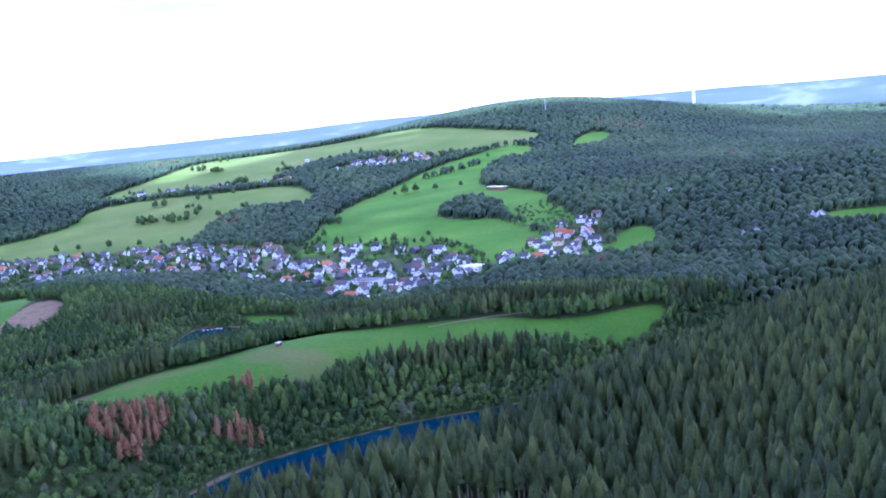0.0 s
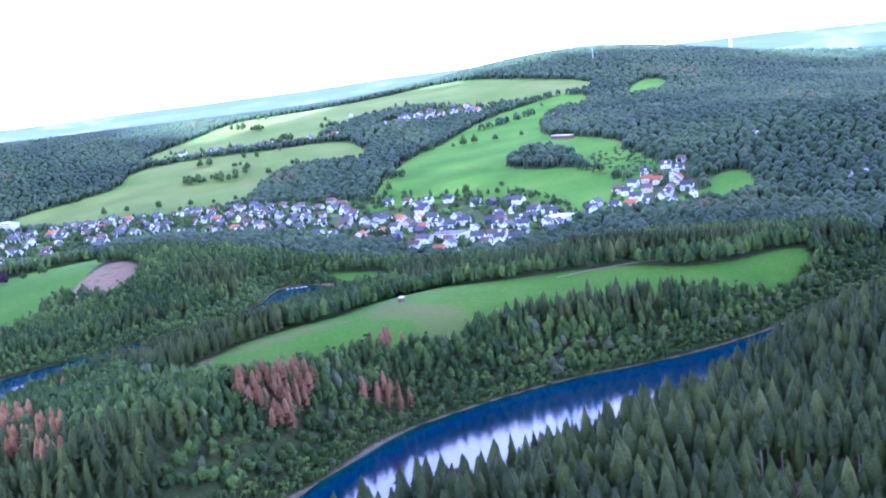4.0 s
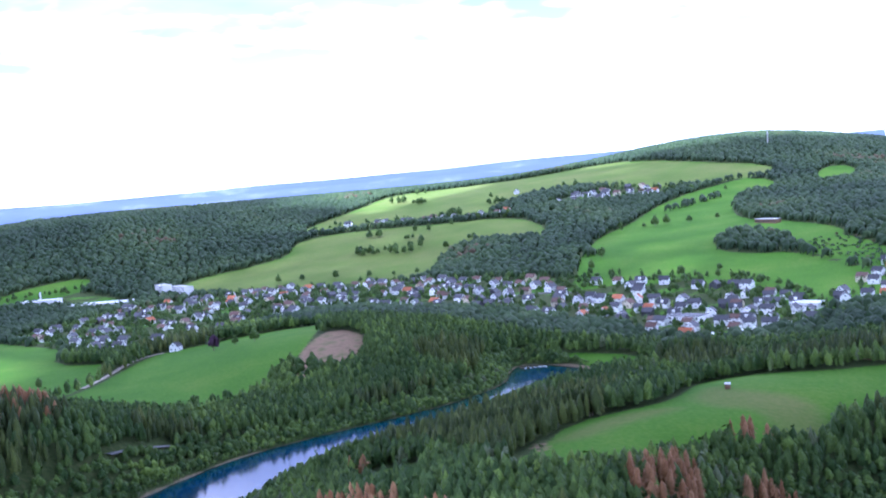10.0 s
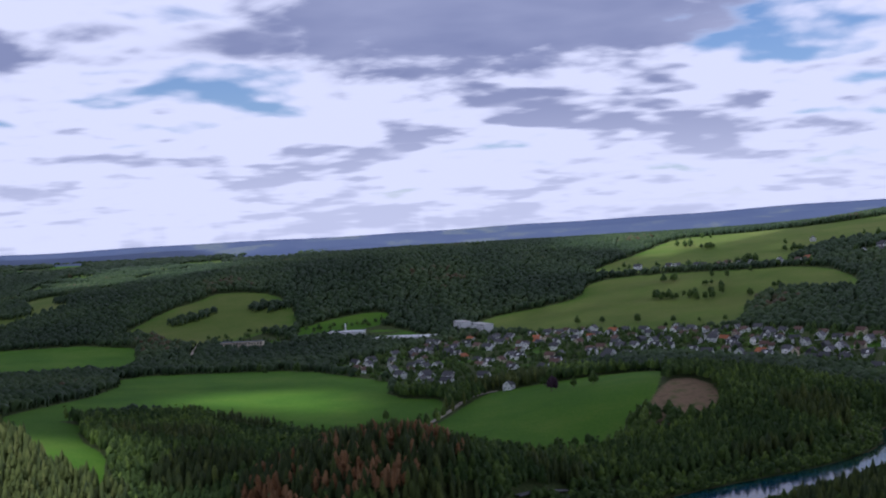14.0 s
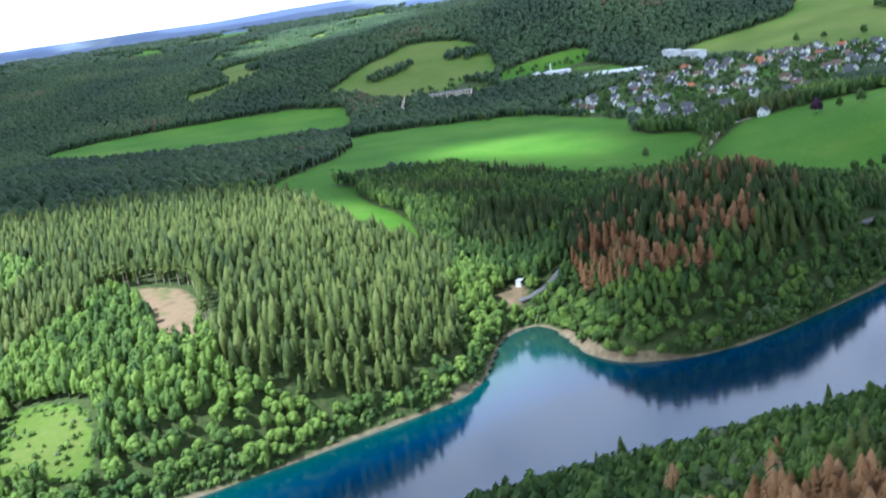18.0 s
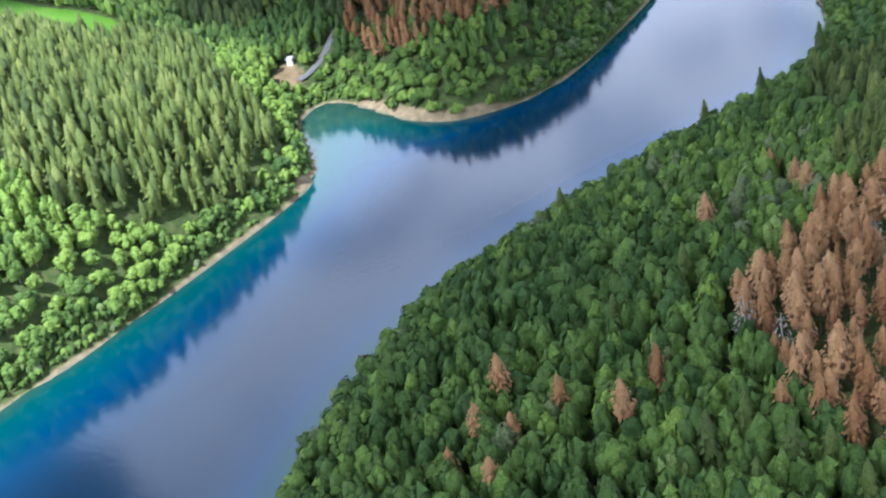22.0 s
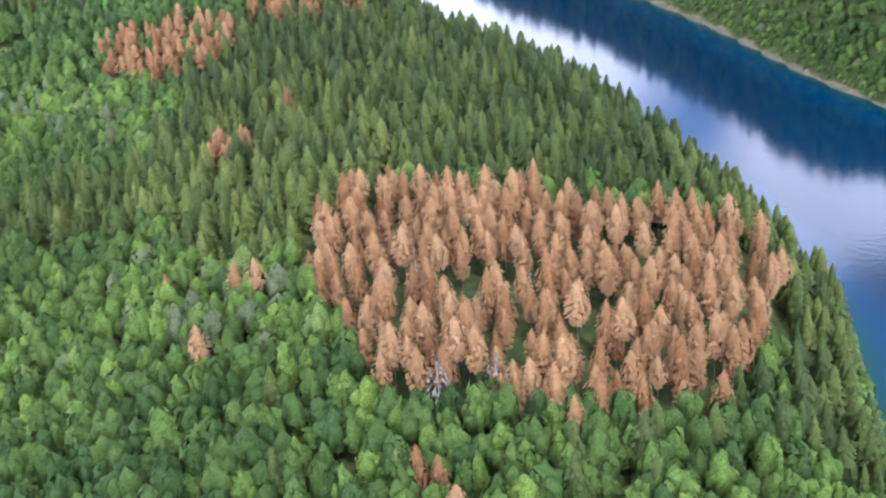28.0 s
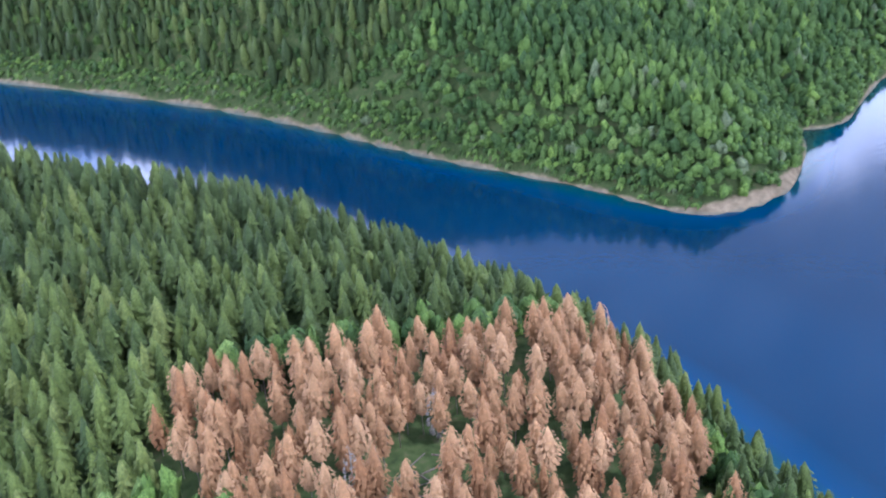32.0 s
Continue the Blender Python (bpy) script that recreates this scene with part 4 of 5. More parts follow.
thin = inside(px_, py_, SLOPE) & ~inside(px_, py_, THIN) & ((np.arange(len(px_)) % len(cx) + 5 * (np.arange(len(px_)) // len(cx))) % 17 == 0)
thin |= inside(px_, py_, THIN) & ((np.arange(len(px_)) % len(cx) + 4 * (np.arange(len(px_)) // len(cx))) % 9 == 0)
cq = np.arange(len(cx) * len(cy)).reshape(len(cy), len(cx))
cq = np.stack([cq[:-1, :-1], cq[:-1, 1:], cq[1:, 1:], cq[1:, :-1]], -1).reshape(-1, 4)
cq = cq[(gap[cq].max(1) < 0) & (rim[cq].min(1) > 0) & ~thin[cq[:, 0]]]
lumps_z = DECK + 70 * patchy(px_, py_, 120, 1) + 35 * patchy(px_, py_, 45, 6)
deck = mesh_from("cloud_cover", np.stack([px_ + drift.x, py_ + drift.y, lumps_z], 1), cq, [CLOUD])
deck.polygons.foreach_set("use_smooth", np.ones(len(cq), bool))
tagged(new("cloud_cover", deck), "unseen grey cloud sheet added to shade the valley", "cloud", kind="stuff")

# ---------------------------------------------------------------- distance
def haze_build(nodes, links, bsdf):
    # Distance haze is put into the colour as blue, with a faint glow.
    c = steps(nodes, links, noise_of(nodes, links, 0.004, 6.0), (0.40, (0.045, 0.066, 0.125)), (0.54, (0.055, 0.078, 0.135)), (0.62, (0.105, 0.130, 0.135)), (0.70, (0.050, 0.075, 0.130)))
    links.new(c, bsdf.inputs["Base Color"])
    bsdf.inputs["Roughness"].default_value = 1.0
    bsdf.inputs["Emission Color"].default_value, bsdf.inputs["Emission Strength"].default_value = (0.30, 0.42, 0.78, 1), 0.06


FAR_HILLS = material("painted_haze", haze_build)
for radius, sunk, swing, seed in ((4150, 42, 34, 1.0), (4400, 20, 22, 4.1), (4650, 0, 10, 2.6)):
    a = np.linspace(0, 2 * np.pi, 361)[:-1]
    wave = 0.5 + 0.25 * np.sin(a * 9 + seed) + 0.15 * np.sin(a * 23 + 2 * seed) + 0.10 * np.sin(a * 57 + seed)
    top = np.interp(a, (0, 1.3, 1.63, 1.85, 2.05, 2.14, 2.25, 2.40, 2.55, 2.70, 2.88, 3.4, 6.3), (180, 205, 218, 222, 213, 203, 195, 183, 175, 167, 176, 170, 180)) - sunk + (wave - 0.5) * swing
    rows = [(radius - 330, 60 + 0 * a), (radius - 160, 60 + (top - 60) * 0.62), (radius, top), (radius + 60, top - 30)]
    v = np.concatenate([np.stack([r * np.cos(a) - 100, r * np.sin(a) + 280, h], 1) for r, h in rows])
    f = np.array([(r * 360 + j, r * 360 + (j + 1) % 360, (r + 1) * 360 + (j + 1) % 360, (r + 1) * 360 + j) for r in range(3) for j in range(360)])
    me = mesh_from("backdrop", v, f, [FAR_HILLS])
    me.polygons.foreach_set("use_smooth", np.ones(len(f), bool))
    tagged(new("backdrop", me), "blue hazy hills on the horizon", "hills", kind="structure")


# ---------------------------------------------------------------- parts and things
def part(name, bm, mat, parent, label=""):
    me = bpy.data.meshes.new(name)
    bm.to_mesh(me)
    bm.free()
    me.materials.append(mat)
    ob = new(name, me)
    ob.parent = parent
    return tagged(ob, label)


def same_part(name, data, parent, m=None):
    ob = new(name, data)
    ob.parent = parent
    if m is not None:
        ob.matrix_basis = m
    return ob


def box(bm, x0, y0, z0, x1, y1, z1, bevel=0.0):
    got = bmesh.ops.create_cube(bm, size=1, matrix=Matrix.Translation(((x0 + x1) / 2, (y0 + y1) / 2, (z0 + z1) / 2)) @ Matrix.Diagonal((x1 - x0, y1 - y0, z1 - z0, 1)))
    if bevel:
        edges = list({e for v in got["verts"] for e in v.link_edges})
        bmesh.ops.bevel(bm, geom=edges, offset=bevel, segments=1, affect="EDGES")
    return bm


def gabled(w, l, h, rise):
    """House walls with both gables, ridge along y."""
    bm = bmesh.new()
    v = [bm.verts.new(p) for y in (-l / 2, l / 2) for p in ((-w / 2, y, -1.5), (w / 2, y, -1.5), (w / 2, y, h), (0, y, h + rise), (-w / 2, y, h))]
    bm.faces.new(v[:5]), bm.faces.new(v[:4:-1])
    for k in range(5):
        bm.faces.new((v[k], v[5 + k], v[5 + (k + 1) % 5], v[(k + 1) % 5]))
    bmesh.ops.recalc_face_normals(bm, faces=bm.faces)
    return bm


def roof_slabs(w, l, h, rise, over_=0.5, thick=0.28):
    bm = bmesh.new()
    for s in (-1, 1):
        run = w / 2 + over_
        drop = rise * run / (w / 2)
        pts = [(0, h + rise), (s * run, h + rise - drop), (s * run, h + rise - drop + thick), (0, h + rise + thick)]
        a = [bm.verts.new((x, -l / 2 - over_, z + 0.01)) for x, z in pts]
        b = [bm.verts.new((x, l / 2 + over_, z + 0.01)) for x, z in pts]
        bm.faces.new(a), bm.faces.new(b[::-1])
        for k in range(4):
            bm.faces.new((a[k], b[k], b[(k + 1) % 4], a[(k + 1) % 4]))
    bmesh.ops.recalc_face_normals(bm, faces=bm.faces)
    return bm


def window_mesh(w, h, deep=0.08):
    bm = box(bmesh.new(), -w / 2, -0.05, 0, w / 2, deep, h)
    me = bpy.data.meshes.new("window")
    bm.to_mesh(me)
    bm.free()
    me.materials.append(GLASS)
    return me


PANE_S, PANE_L = window_mesh(1.3, 1.4), window_mesh(2.4, 2.1)


def house(w, l, h, rise, wall_mat, roof_mat, label, dormer=False, chimney=True):
    base = tagged(new("house"), label, "house", "houses of the town")
    part("wall", gabled(w, l, h, rise), wall_mat, base)
    roof = part("roof", roof_slabs(w, l, h, rise), roof_mat, base)
    if chimney:
        part("chimney", box(bmesh.new(), 0.6, l * 0.15, h + rise * 0.4, 1.3, l * 0.15 + 0.7, h + rise + 1.0), BROWN_ROOF, roof, "brick chimney")
    if dormer:
        part("dormer", box(bmesh.new(), -w / 2 + 0.4, -1.5, h - 0.2, -0.6, 1.5, h + rise * 0.72), wall_mat, roof)
    n = max(2, int(l / 3.4))
    for k in range(n):
        y = -l / 2 + (k + 0.5) * l / n
        for s, turn in ((-1, 90), (1, -90)):
            same_part("window", PANE_S, base, pose(s * (w / 2), y, 1.0 if k % 2 else h - 1.9, rz=turn if s < 0 else -90) @ pose(0, 0, 0, rz=180 if s < 0 else 180))
    for s in (-1, 1):
        for x, z in ((-w / 4, 1.0), (w / 4, 1.0), (0, h + 0.5)):
            same_part("window", PANE_S, base, pose(x, s * l / 2, z, rz=0 if s > 0 else 180))
    return base


def ground_z(x, y):
    """Height under one place, read off the ground's own grid."""
    i, j = np.searchsorted(gx, x) - 1, np.searchsorted(gy, y) - 1
    u, v = (x - gx[i]) / (gx[i + 1] - gx[i]), (y - gy[j]) / (gy[j + 1] - gy[j])
    g = ground_grid
    return float((g[j, i] * (1 - u) + g[j, i + 1] * u) * (1 - v) + (g[j + 1, i] * (1 - u) + g[j + 1, i + 1] * u) * v)


ground_grid, shore_grid = mz.reshape(len(gy), len(gx)), land_shore.reshape(len(gy), len(gx))


def shore_at(x, y):
    return float(shore_grid[np.searchsorted(gy, y) - 1, np.searchsorted(gx, x) - 1])


random.seed(11)
KINDS = [
    house(9.5, 11.5, 5.2, 4.0, PLASTER, SLATE, "white plastered house with a dark slate gable roof"),
    house(10, 13, 5.0, 4.4, PLASTER, SLATE, "white house with a steep dark roof and a dormer", True),
    house(9, 10.5, 4.2, 3.6, PLASTER, BROWN_ROOF, "small white house under brown roof tiles"),
    house(10.5, 14, 5.6, 4.2, PLASTER, SLATE, "broad white two-storey house with a dark grey roof", False),
    house(9.5, 12, 4.8, 4.0, SLATE, SLATE, "slate-hung dark grey house with white windows"),
    house(10, 12.5, 5.0, 4.2, PLASTER, RED_ROOF, "white house with a bright orange tiled roof"),
    house(10, 12, 5.4, 3.8, CREAM, BROWN_ROOF, "cream plastered house with a brown roof"),
]
SHARES = [26, 20, 18, 16, 9, 3, 8]
taken = []


def settle(x, y, gap_):
    if any((x - a) ** 2 + (y - b) ** 2 < gap_ * gap_ for a, b in taken):
        return False
    taken.append((x, y))
    return True


def place_house(x, y, kind, turn):
    m = pose(x, y, ground_z(x, y) + 0.2, rz=turn)
    if kind not in placed:
        placed.add(kind)
        KINDS[kind].matrix_basis = m
    else:
        copy_thing(KINDS[kind], m)


placed = set()
for area, step_h, limit in ((TOWN[0], 23, 255), (TOWN[1], 20, 26), (TOWN[2], 24, 14), (TOWN[3], 23, 22)):
    q = np.array(area)
    tries = 0
    count = 0
    while count < limit and tries < 6000:
        tries += 1
        x, y = random.uniform(q[:, 0].min(), q[:, 0].max()), random.uniform(q[:, 1].min(), q[:, 1].max())
        if outline_distance(np.array([x]), np.array([y]), area)[0] < 7 or shore_at(x, y) < 25:
            continue
        # streets run along the valley; gaps between the rows
        row = (y - 0.12 * x) / 44.0
        if abs(row - round(row)) > 0.36:
            continue
        if area is TOWN[0] and x < -700 and y < 1470 and random.random() < 0.62:
            continue
        if not settle(x, y, 15.5):
            continue
        count += 1
        place_house(x, y, random.choices(range(7), SHARES)[0], 0.12 * 57 + random.choice((0, 90, 90)) + random.uniform(-14, 14))
for x, y, kind, turn in ((-384, 1460, 5, 10), (-341, 1482, 5, 80), (-250, 1502, 6, 90), (-733, 1163, 0, 20), (-1078, 2384, 0, 40), (-2062, 839, 0, 10), (-2085, 866, 1, 80), (-2045, 870, 0, 50), (-2070, 895, 2, 0),
                         (60, 1905, 0, 30), (95, 1900, 1, 80), (150, 1673, 0, 20), (160, 1690, 1, 70), (175, 1686, 3, 10), (186, 1668, 2, 60), (147, 1650, 0, 90), (122, 1615, 1, 30), (106, 1605, 0, 75), (-52, 1819, 3, 40), (-70, 1814, 0, 10)):
    place_house(x, y, kind, turn)


def block(name, w, l, h, wall_mat, roof_mat, label, category, floors, columns, x, y, turn, parapet=0.5, group=""):
    """A flat-roofed building with rows of windows on its long sides."""
    base = tagged(new(name), label, category, group)
    part("wall", box(bmesh.new(), -w / 2, -l / 2, -3, w / 2, l / 2, h), wall_mat, base)
    part("roof", box(bmesh.new(), -w / 2 - 0.3, -l / 2 - 0.3, h + 0.004, w / 2 + 0.3, l / 2 + 0.3, h + parapet, 0.1), roof_mat, base)
    for s in (-1, 1):
        for k in range(columns):
            for j in range(floors):
                same_part("window", PANE_L, base, pose(s * w / 2, -l / 2 + (k + 0.5) * l / columns, 0.9 + j * h / floors, rz=-90 if s > 0 else 90) @ pose(0, 0, 0, rz=0))
    base.matrix_basis = pose(x, y, ground_z(x, y) + 0.3, rz=turn)
    return base


block("apartment_block", 16, 36, 17, PLASTER, CONCRETE, "white apartment block with rows of balconies", "building", 5, 8, -1270, 1610, 68)
block("apartment_block", 16, 52, 17, PLASTER, CONCRETE, "long white apartment block with flat roof", "building", 5, 11, -1220, 1606, 70)
block("factory_hall", 40, 95, 8, PLASTER, METAL, "long factory hall with a pale sheet-metal roof", "factory", 1, 16, -1290, 1502, -56)
block("factory_hall", 30, 60, 9, PLASTER, METAL, "smaller white factory hall beside the long one", "factory", 1, 6, -1400, 1470, -50)
part("smokestack", box(bmesh.new(), -1, -1, 0, 1, 1, 22, 0.2), PLASTER, bpy.data.objects["factory_hall.001"])
block("school", 18, 66, 13, CREAM, SLATE, "large school with a dark flat roof and window bands", "building", 3, 14, -1445, 1300, -46)
block("supermarket", 22, 30, 5, PLASTER, METAL, "low white shop with a pale flat roof", "shop", 1, 6, -174, 1500, 84)
block("hall", 22, 34, 8, PLASTER, SLATE, "big white community hall with a dark roof", "building", 2, 7, -269, 1424, 86)
block("stable", 7, 17, 3.2, PLASTER, METAL, "low white field stable with a pale roof", "stable", 1, 4, 111, 1210, 70)
block("field_shelter", 5, 11, 2.8, WOOD, METAL, "small field shelter with a white sheet roof", "shelter", 1, 2, 4, 1108, 60)
block("hay_shelter", 3, 5, 2.4, WOOD, METAL, "little wooden animal shelter on the meadow", "shelter", 1, 1, -42, 985, 20)
block("barn", 11, 42, 5, WOOD, METAL, "long barn with a pale metal roof at the wood's edge", "barn", 1, 8, -395, 1976, 64)
block("greenhouse_hall", 12, 60, 4, PLASTER, METAL, "long low hall with a white roof beside a field", "hall", 1, 12, -1521, 1215, 40)
block("kiosk", 3, 5, 2.5, PLASTER, METAL, "small white hut beside a sandy yard", "hut", 1, 2, -474, 617, 30)

# mast on the wooded summit, and a tall pale tower far off
mast = tagged(new("radio_mast"), "thin grey lattice radio mast on the summit", "mast")
part("mast_pole", box(bmesh.new(), -0.9, -0.9, 0, 0.9, 0.9, 34, 0.2), CONCRETE, mast)
part("platform", box(bmesh.new(), -2.2, -2.2, 26, 2.2, 2.2, 27, 0.2), CONCRETE, mast)
mast.matrix_basis = pose(-700, 2790, ground_z(-700, 2790))
tower = tagged(new("water_tower"), "slender white tower on the far plateau", "tower")
part("shaft", box(bmesh.new(), -4, -4, -60, 4, 4, 50, 0.8), PLASTER, tower)
part("cap", box(bmesh.new(), -5, -5, 50.01, 5, 5, 54, 0.8), CONCRETE, tower)
tower.matrix_basis = pose(-898, 4357, 165)

# caravans on the camp site
van = tagged(new("caravan"), "white touring caravan on the camp site", "caravan", "caravans on the camp site")
van_body = part("body", box(bmesh.new(), -1.2, -3.1, 0.55, 1.2, 3.1, 2.75, 0.35), PLASTER, van)
part("window", box(bmesh.new(), -1.24, -1.4, 1.5, 1.24, 1.2, 2.1), GLASS, van_body, "dark tinted window band")
for s in (-1, 1):
    bm = bmesh.new()
    bmesh.ops.create_cone(bm, cap_ends=True, segments=10, radius1=0.36, radius2=0.36, depth=0.24, matrix=pose(s * 1.1, 0, 0.36, 0, 90, 0))
    part("wheel", bm, SLATE, van)
part("tow_bar", box(bmesh.new(), -0.08, 3.1, 0.5, 0.08, 4.3, 0.62), CONCRETE, van)
first = True
for x0, y0, x1, y1, n in ((-243, 1326, -203, 1342, 9), (-246, 1334, -206, 1350, 9), (-249, 1342, -209, 1358, 8), (-196, 1368, -160, 1412, 10), (-190, 1362, -150, 1404, 10)):
    for k in range(n):
        u = (k + random.uniform(-0.15, 0.15)) / (n - 1)
        x, y = x0 + (x1 - x0) * u, y0 + (y1 - y0) * u
        m = pose(x, y, ground_z(x, y), rz=math.degrees(math.atan2(y1 - y0, x1 - x0)) + random.uniform(-12, 12))
        if first:
            van.matrix_basis, first = m, False
        else:
            copy_thing(van, m)


# ---------------------------------------------------------------- roads
def strip(name, line, width, mat, label, lift=0.12):
    p = []
    for (x0, y0), (x1, y1) in zip(line, line[1:]):
        n = max(2, int(math.hypot(x1 - x0, y1 - y0) / 6))
        p += [(x0 + (x1 - x0) * k / n, y0 + (y1 - y0) * k / n) for k in range(n)]
    p = np.array(p + [line[-1]], float)
    for _ in range(4):
        p[1:-1] = (p[:-2] + 2 * p[1:-1] + p[2:]) / 4
    d = np.gradient(p, axis=0)
    d /= np.linalg.norm(d, axis=1)[:, None]
    side = np.stack([-d[:, 1], d[:, 0]], 1) * width / 2
    rails = [p + side, p - side]
    z = np.maximum(ground_height(*rails[0].T), ground_height(*rails[1].T)) + lift
    v = np.concatenate([np.c_[rails[0], z], np.c_[rails[1], z], np.c_[rails[0] + side * 0.1, z - 0.8], np.c_[rails[1] - side * 0.1, z - 0.8]])
    n = len(p)
    f = [(k, k + 1, n + k + 1, n + k) for k in range(n - 1)] + [(2 * n + k, 2 * n + k + 1, k + 1, k) for k in range(n - 1)] + [(n + k, n + k + 1, 3 * n + k + 1, 3 * n + k) for k in range(n - 1)]
    return tagged(new(name, mesh_from(name, v, f, [mat])), label, "road", kind="structure")


for r, w, m, text in zip(ROADS, (5, 4, 4.5, 9, 6, 7, 1.9), (GRAVEL, ASPHALT, ASPHALT, ASPHALT, GRAVEL, ASPHALT, DUST),
                         ("pale farm lane across the meadow", "narrow forest road", "lakeside road behind the trees", "main road on a bank", "gravel drive", "town street", "pale cart track on the meadow")):
    strip("road", r, w, m, text)

# ---------------------------------------------------------------- single trees
def tree_thing(name, shape, r, h, leaf, tint, label, category="tree", group="", bark=BARK):
    v, f, m = shape
    base = tagged(new(name), label, category, group)
    for key, pick, mat in (("trunk", 1, bark), ("crown", 0, leaf)):
        ff = f[m == pick]
        use, inv = np.unique(ff, return_inverse=True)
        me = mesh_from(key, v[use] * (r, r, h), inv.reshape(-1, 3), [mat], None, [("tint", "FACE", np.full(len(ff), tint))])
        me.polygons.foreach_set("use_smooth", np.ones(len(ff), bool))
        same_part(key, me, base)
    return base


def plant(kinds, spots, spread_=0.15):
    seen = set()
    for x, y in spots:
        j = random.randrange(len(kinds))
        s = random.uniform(1 - spread_, 1 + spread_)
        m = pose(x, y, ground_z(x, y) - 0.2, rz=random.uniform(0, 360))
        if j not in seen:
            seen.add(j)
            ob = kinds[j]
        else:
            ob = copy_thing(kinds[j], m)
        ob.matrix_basis = m @ Matrix.Diagonal((s, s, s, 1))
    for j, k in enumerate(kinds):
        if j not in seen:
            for o in (*k.children_recursive, k):
                bpy.data.objects.remove(o)


dx, dy = jittered(-160, 30, 330, 490, 6.1)
k = inside(dx, dy, DEAD_WOODS[:1]) & (np.hypot((dx + 114) * 0.7, dy - 401) > 7) & (np.hypot(dx + 70, dy - 416) > 5) & (rng.random(len(dx)) > 0.06)
dead_spots = list(zip(dx[k], dy[k]))
ex, ey = jittered(-600, 100, 520, 900, 5.6)
k = (inside(ex, ey, DEAD_WOODS[1:]) & (rng.random(len(ex)) < 0.85)) | (inside(ex, ey, HILL) & (rng.random(len(ex)) < 0.16 + 0.2 * patchy(ex, ey, 25, 2)))
n = k.sum()
stand("dead_spruce_wood", "dead_far", ex[k], ey[k], rng.uniform(2.2, 3.0, n), rng.uniform(13, 19, n), [DEAD, BARK], "rust-brown dead spruces among the living woods", rng.uniform(0.0, 0.55, n))
dead_spots += [(-140, 362), (-133, 352), (-126, 346), (-118, 341), (-110, 337), (-149, 392), (-102, 333), (-209, 351), (-188, 344), (-169, 339), (-197, 334), (-207, 334), (-167, 356), (-165, 351), (-180, 433), (-172, 471), (-208, 321), (-194, 317), (-159, 453), (-155, 449), (-134, 345), (-82, 564)]
plant([tree_thing("dead_spruce", SHAPES["dead"][k % 6], 2.4, 17, DEAD, 0.12 + 0.11 * k, "rust-brown dead spruce with bare lower trunk", group="dead spruces") for k in range(6)], dead_spots, 0.2)
plant([tree_thing("bare_spruce", SHAPES["bare"][k], 2.3, 17, GREY_DEAD, 0.5, "pale grey dead spruce stripped of needles", group="dead spruces") for k in range(2)],
      [(-150, 372), (-139, 365), (-100, 404), (-128, 412)])

FIELD_TREES = [(-545, 1754), (-523, 1685), (-269, 1616), (-383, 1655), (-345, 1683), (-599, 2266), (-501, 2045), (-536, 2019), (-571, 2013), (-582, 1997), (-597, 1989),
               (-628, 1973), (-642, 1954), (-495, 973), (-493, 991), (-485, 999), (-728, 1072), (-729, 1087), (-691, 1020), (-742, 1000), (-1085, 1891), (-1060, 1890), (-1030, 1888),
               (-1008, 1889), (-985, 1900), (-969, 1908), (-1061, 2015), (-1029, 2014), (-1014, 2063), (-1563, 2576), (-1377, 2443), (-1360, 2450), (-1116, 2347), (-1000, 2440), (-960, 2420)]
FIELD_TREES += [(-1100, 1700), (-1060, 1712), (-1000, 1725), (-940, 1735), (-900, 1745), (-860, 1752), (-1240, 1150), (-1210, 1170), (-1180, 1160), (-1150, 1190), (-640, 1160), (-625, 1172), (-700, 1180), (-770, 1165),
                (-790, 1120), (-820, 1108), (-1030, 1215), (-1080, 1230)]
for x, y, rx, ry, n in ((-1050, 1868, 30, 7, 9), (-990, 1879, 26, 9, 9), (-1031, 1959, 9, 9, 3), (-996, 1947, 10, 9, 3), (-1130, 1985, 22, 10, 6), (-1344, 2330, 26, 12, 8), (-1276, 2305, 22, 14, 8),
                        (-1085, 2170, 24, 16, 9), (-1056, 2280, 26, 9, 9), (-902, 1961, 8, 8, 2), (-917, 1908, 8, 8, 2), (-809, 1590, 30, 12, 8), (-455, 1075, 42, 32, 26), (-700, 2350, 90, 22, 16), (-1000, 2120, 120, 16, 14)):
    for _ in range(n):
        a, q = random.uniform(0, 6.28), math.sqrt(random.random())
        FIELD_TREES.append((x + rx * q * math.cos(a), y + ry * q * math.sin(a)))
# garden trees between the houses, as one stand
garden = []
for area, n in ((TOWN[0], 1500), (TOWN[1], 46), (TOWN[2], 40), (TOWN[3], 70), (TOWN[4], 30), (TOWN[5], 40)):
    q = np.array(area)
    tx, ty = rng.uniform(q[:, 0].min() - 15, q[:, 0].max() + 15, 5 * n), rng.uniform(q[:, 1].min() - 15, q[:, 1].max() + 15, 5 * n)
    k = (outline_distance(tx, ty, area) > -12) & (shore_distance(tx, ty) > 4) & ~((tx > -1425) & (tx < -1190) & (ty > 1485) & (ty < 1630)) & (from_road(tx, ty) > 6)
    k &= np.array([min((x - a) ** 2 + (y - b) ** 2 for a, b in taken) > 75 for x, y in zip(tx, ty)])
    garden += list(zip(tx[k], ty[k]))[:n]
garden = np.array(garden)
n = len(garden)
stand("garden_trees", "broad_far", garden[:, 0], garden[:, 1], rng.uniform(2.6, 5.2, n), rng.uniform(6, 13, n), [BROAD, BARK], "dark green garden trees and hedges between the houses", np.clip(rng.normal(0.2, 0.2, n), 0, 1))
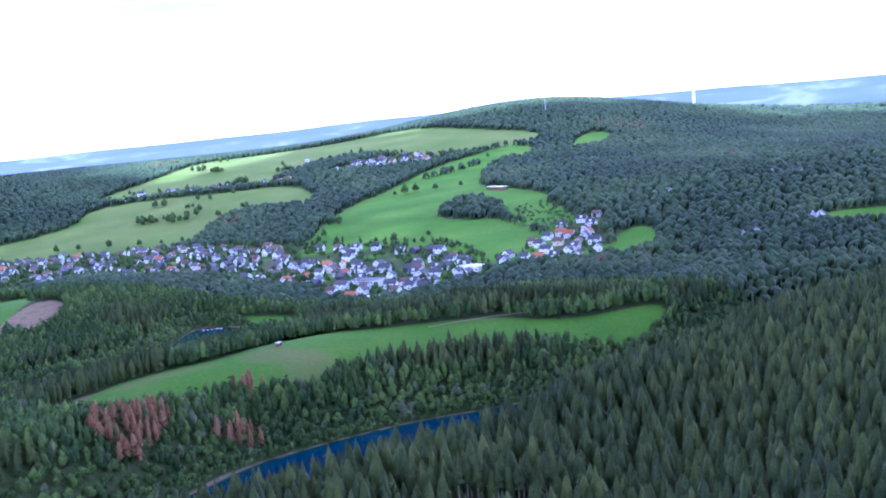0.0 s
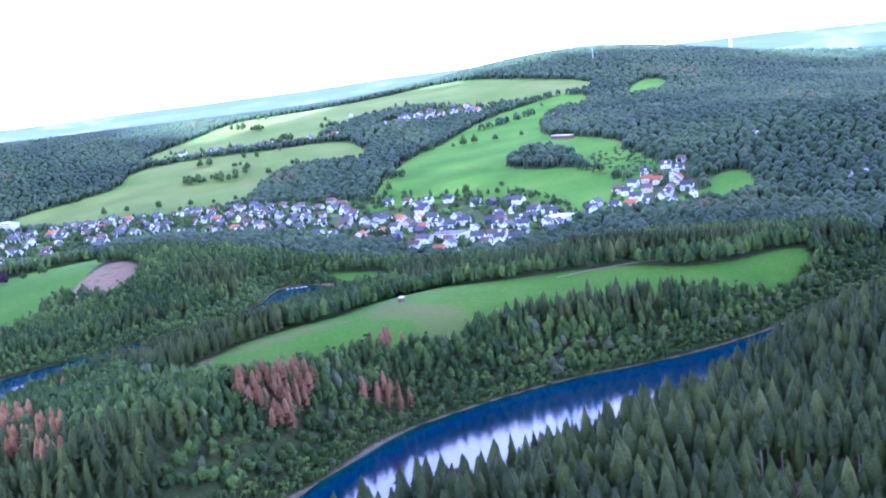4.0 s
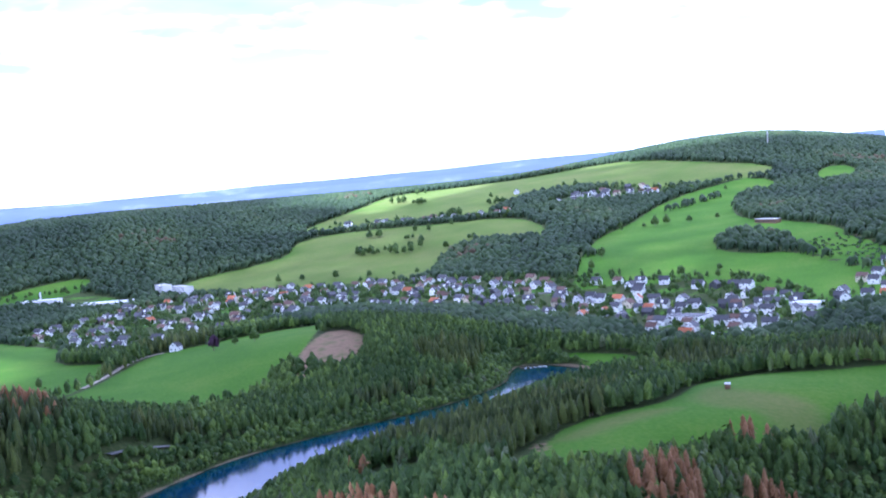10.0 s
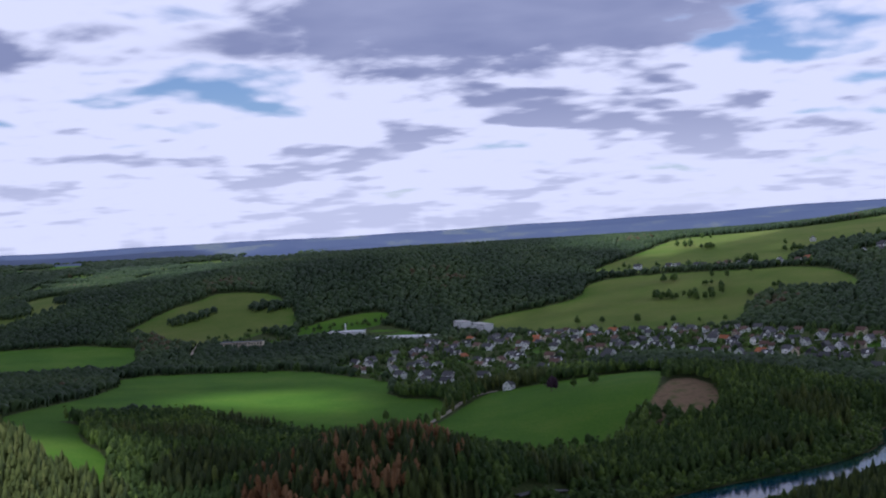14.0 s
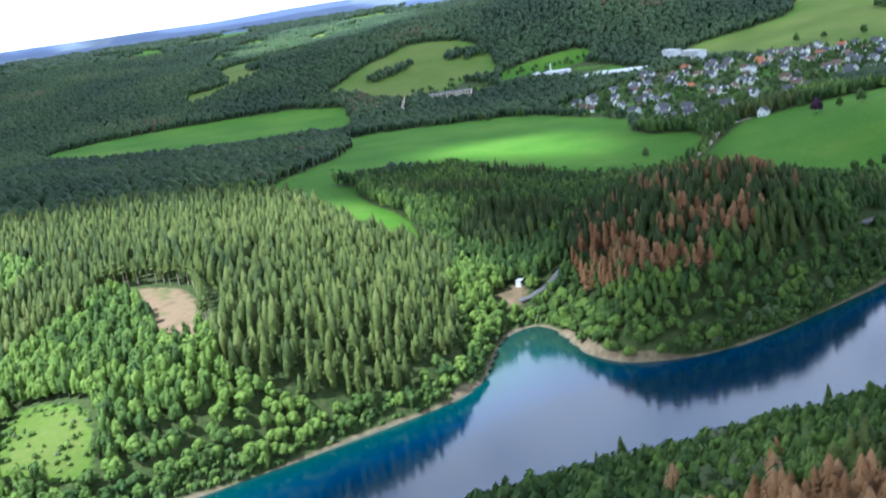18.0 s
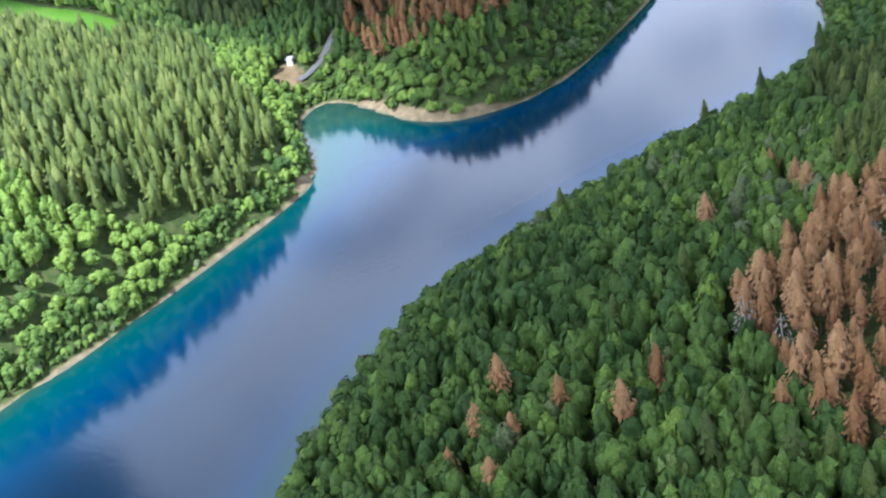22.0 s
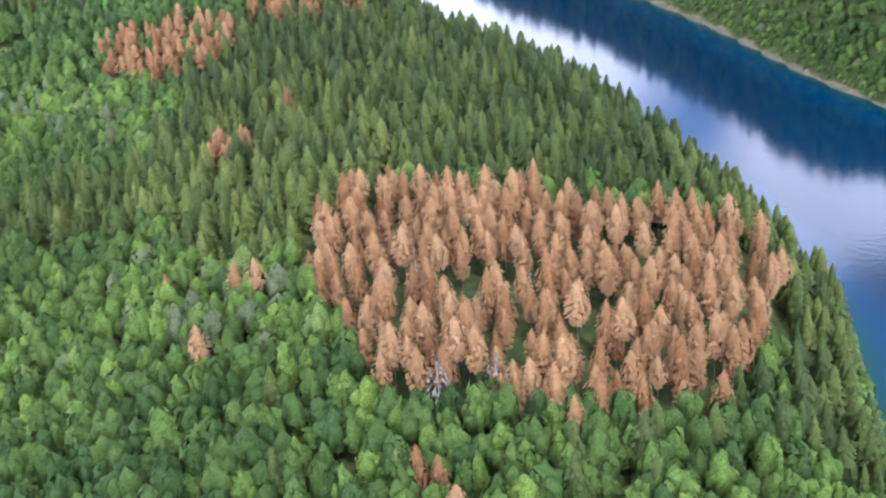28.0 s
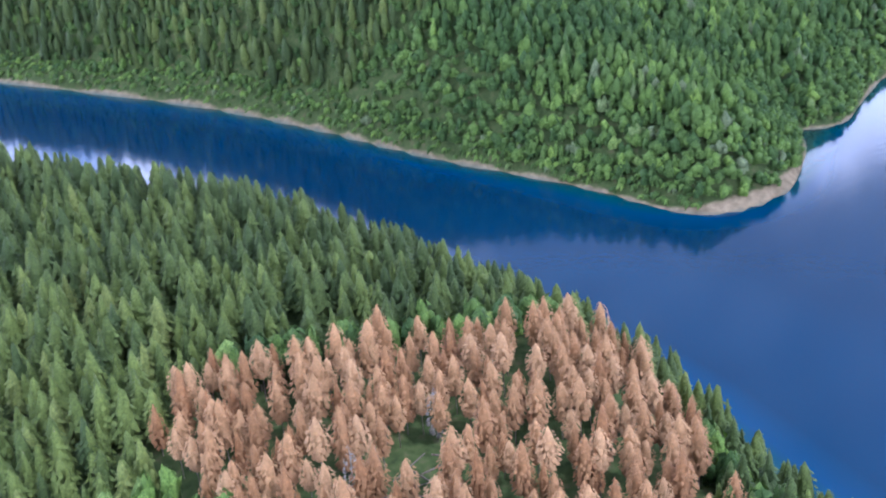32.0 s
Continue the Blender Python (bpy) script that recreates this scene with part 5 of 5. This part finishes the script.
plant([tree_thing("broadleaf_tree", SHAPES["broad_round"][k], 4.6, 10 + k, BROAD, 0.1 + 0.09 * k, "dark green broadleaved tree standing alone in grass", group="field and garden trees") for k in range(5)], FIELD_TREES, 0.3)
plant([tree_thing("copper_beech", SHAPES["broad_round"][0], 6.5, 15, COPPER, 0.5, "dark purple-leaved beech beside the farmhouse")], [(-656, 1145)])

# tall spruces with bare trunks along the edge of the west bank's clearing
edge_line = [(-582, 412), (-570, 431), (-548, 446), (-519, 440), (-493, 431), (-470, 418)]
edge_spots = [(x0 + (x1 - x0) * u + random.uniform(-1.5, 1.5), y0 + (y1 - y0) * u + random.uniform(-1.5, 1.5)) for (x0, y0), (x1, y1) in zip(edge_line, edge_line[1:]) for u in (0.0, 0.2, 0.4, 0.6, 0.8)]
plant([tree_thing("edge_spruce", SHAPES["edge"][k], 2.7, 17, SPRUCE, 0.6 + 0.1 * k, "tall spruce with a bare brown trunk beside a clearing", group="spruces at the clearing", bark=PALE_BARK) for k in range(4)], edge_spots, 0.1)

# plantations whose edge trees show bare trunks above the meadows
for edge_line, step_e in (([(-5, 1169), (13, 1169), (56, 1172), (67, 1164), (104, 1176), (128, 1190)], 4.2), ([(298, 668), (315, 679), (331, 683)], 5.5), ([(-178, 880), (-148, 875), (-115, 885), (-103, 903), (-89, 913)], 4.4)):
    edge_spots = []
    for row in range(3):
        for (x0, y0), (x1, y1) in zip(edge_line, edge_line[1:]):
            n = max(1, int(math.hypot(x1 - x0, y1 - y0) / step_e))
            edge_spots += [(x0 + (x1 - x0) * k / n + random.uniform(-1.2, 1.2), y0 + (y1 - y0) * k / n + 4.5 * row + random.uniform(-1.2, 1.2)) for k in range(n)]
    plant([tree_thing("edge_spruce", SHAPES["edge"][k], 2.5, 19, SPRUCE, 0.1 + 0.1 * k, "tall dark spruce with a bare trunk at the meadow's edge", group="spruces at the meadow", bark=PALE_BARK) for k in range(4)], edge_spots, 0.1)

# taller spruces that stand out of the broadleaved wood along the lake
plant([tree_thing("spruce_tree", SHAPES["spruce"][k], 3.3, 17.5, SPRUCE, 0.15 + 0.12 * k, "tall dark spruce above the broadleaved wood by the lake", group="tall spruces") for k in range(4)],
      [(-202, 650), (-230, 574), (-251, 478), (-212, 594), (-140, 338), (-128, 331), (-112, 326), (-121, 334), (-104, 329), (-96, 322), (-146, 331), (-133, 322), (-88, 334), (-176, 402), (-188, 380)], 0.15)

# felled trunks in the gap of the dead wood
bm = bmesh.new()
bmesh.ops.create_cone(bm, cap_ends=True, segments=8, radius1=0.22, radius2=0.1, depth=13, matrix=pose(0, 0, 0, 90, 0, 0))
lm = bpy.data.meshes.new("log")
bm.to_mesh(lm)
bm.free()
lm.materials.append(BARK)
for x, y, turn in ((-122, 398, 20), (-118, 395, 35), (-126, 402, 10), (-120, 403, 50), (-115, 400, -20), (-125, 394, 75), (-108, 399, 60), (-104, 397, 15), (-112, 406, 80)):
    a = radians(turn)
    z0, z1 = ground_z(x - 6 * -math.sin(a), y - 6 * math.cos(a)), ground_z(x + 6 * -math.sin(a), y + 6 * math.cos(a))
    ob = tagged(new("log", lm), "fallen bare tree trunk on the forest floor", "log", "fallen trunks")
    ob.matrix_basis = pose(x, y, (z0 + z1) / 2 + 0.25, 0, 0, turn) @ pose(0, 0, 0, math.degrees(math.atan2(z1 - z0, 12)))

# boats on the cove by the beach
bm = bmesh.new()
box(bm, -0.9, -2.6, -0.15, 0.9, 2.2, 0.55, 0.25)
boat_me = bpy.data.meshes.new("boat")
bm.to_mesh(boat_me)
bm.free()
boat_me.materials.append(PLASTER)
for k, (x, y) in enumerate(((-334, 1219), (-331, 1222), (-328, 1225), (-325, 1228), (-321, 1230))):
    b = tagged(new("boat"), "small white boat moored at the cove", "boat", "moored boats")
    hull = same_part("hull", boat_me, b)
    part("cabin", box(bmesh.new(), -0.55, -0.8, 0.551, 0.55, 0.9, 1.1, 0.15), GLASS, hull, "dark glazed cabin")
    b.matrix_basis = pose(x, y, 0, rz=30 + 12 * k)
jetty = tagged(new("jetty"), "grey wooden jetty with moored boats", "jetty")
part("deck", box(bmesh.new(), -12, -1, 0.55, 12, 1, 0.75), WOOD, jetty)
for k in range(5):
    part("post", box(bmesh.new(), -11 + 5.5 * k - 0.12, -0.9, -2, -11 + 5.5 * k + 0.12, -0.66, 0.55), WOOD, jetty)
jetty.matrix_basis = pose(-330, 1225, 0, rz=38)
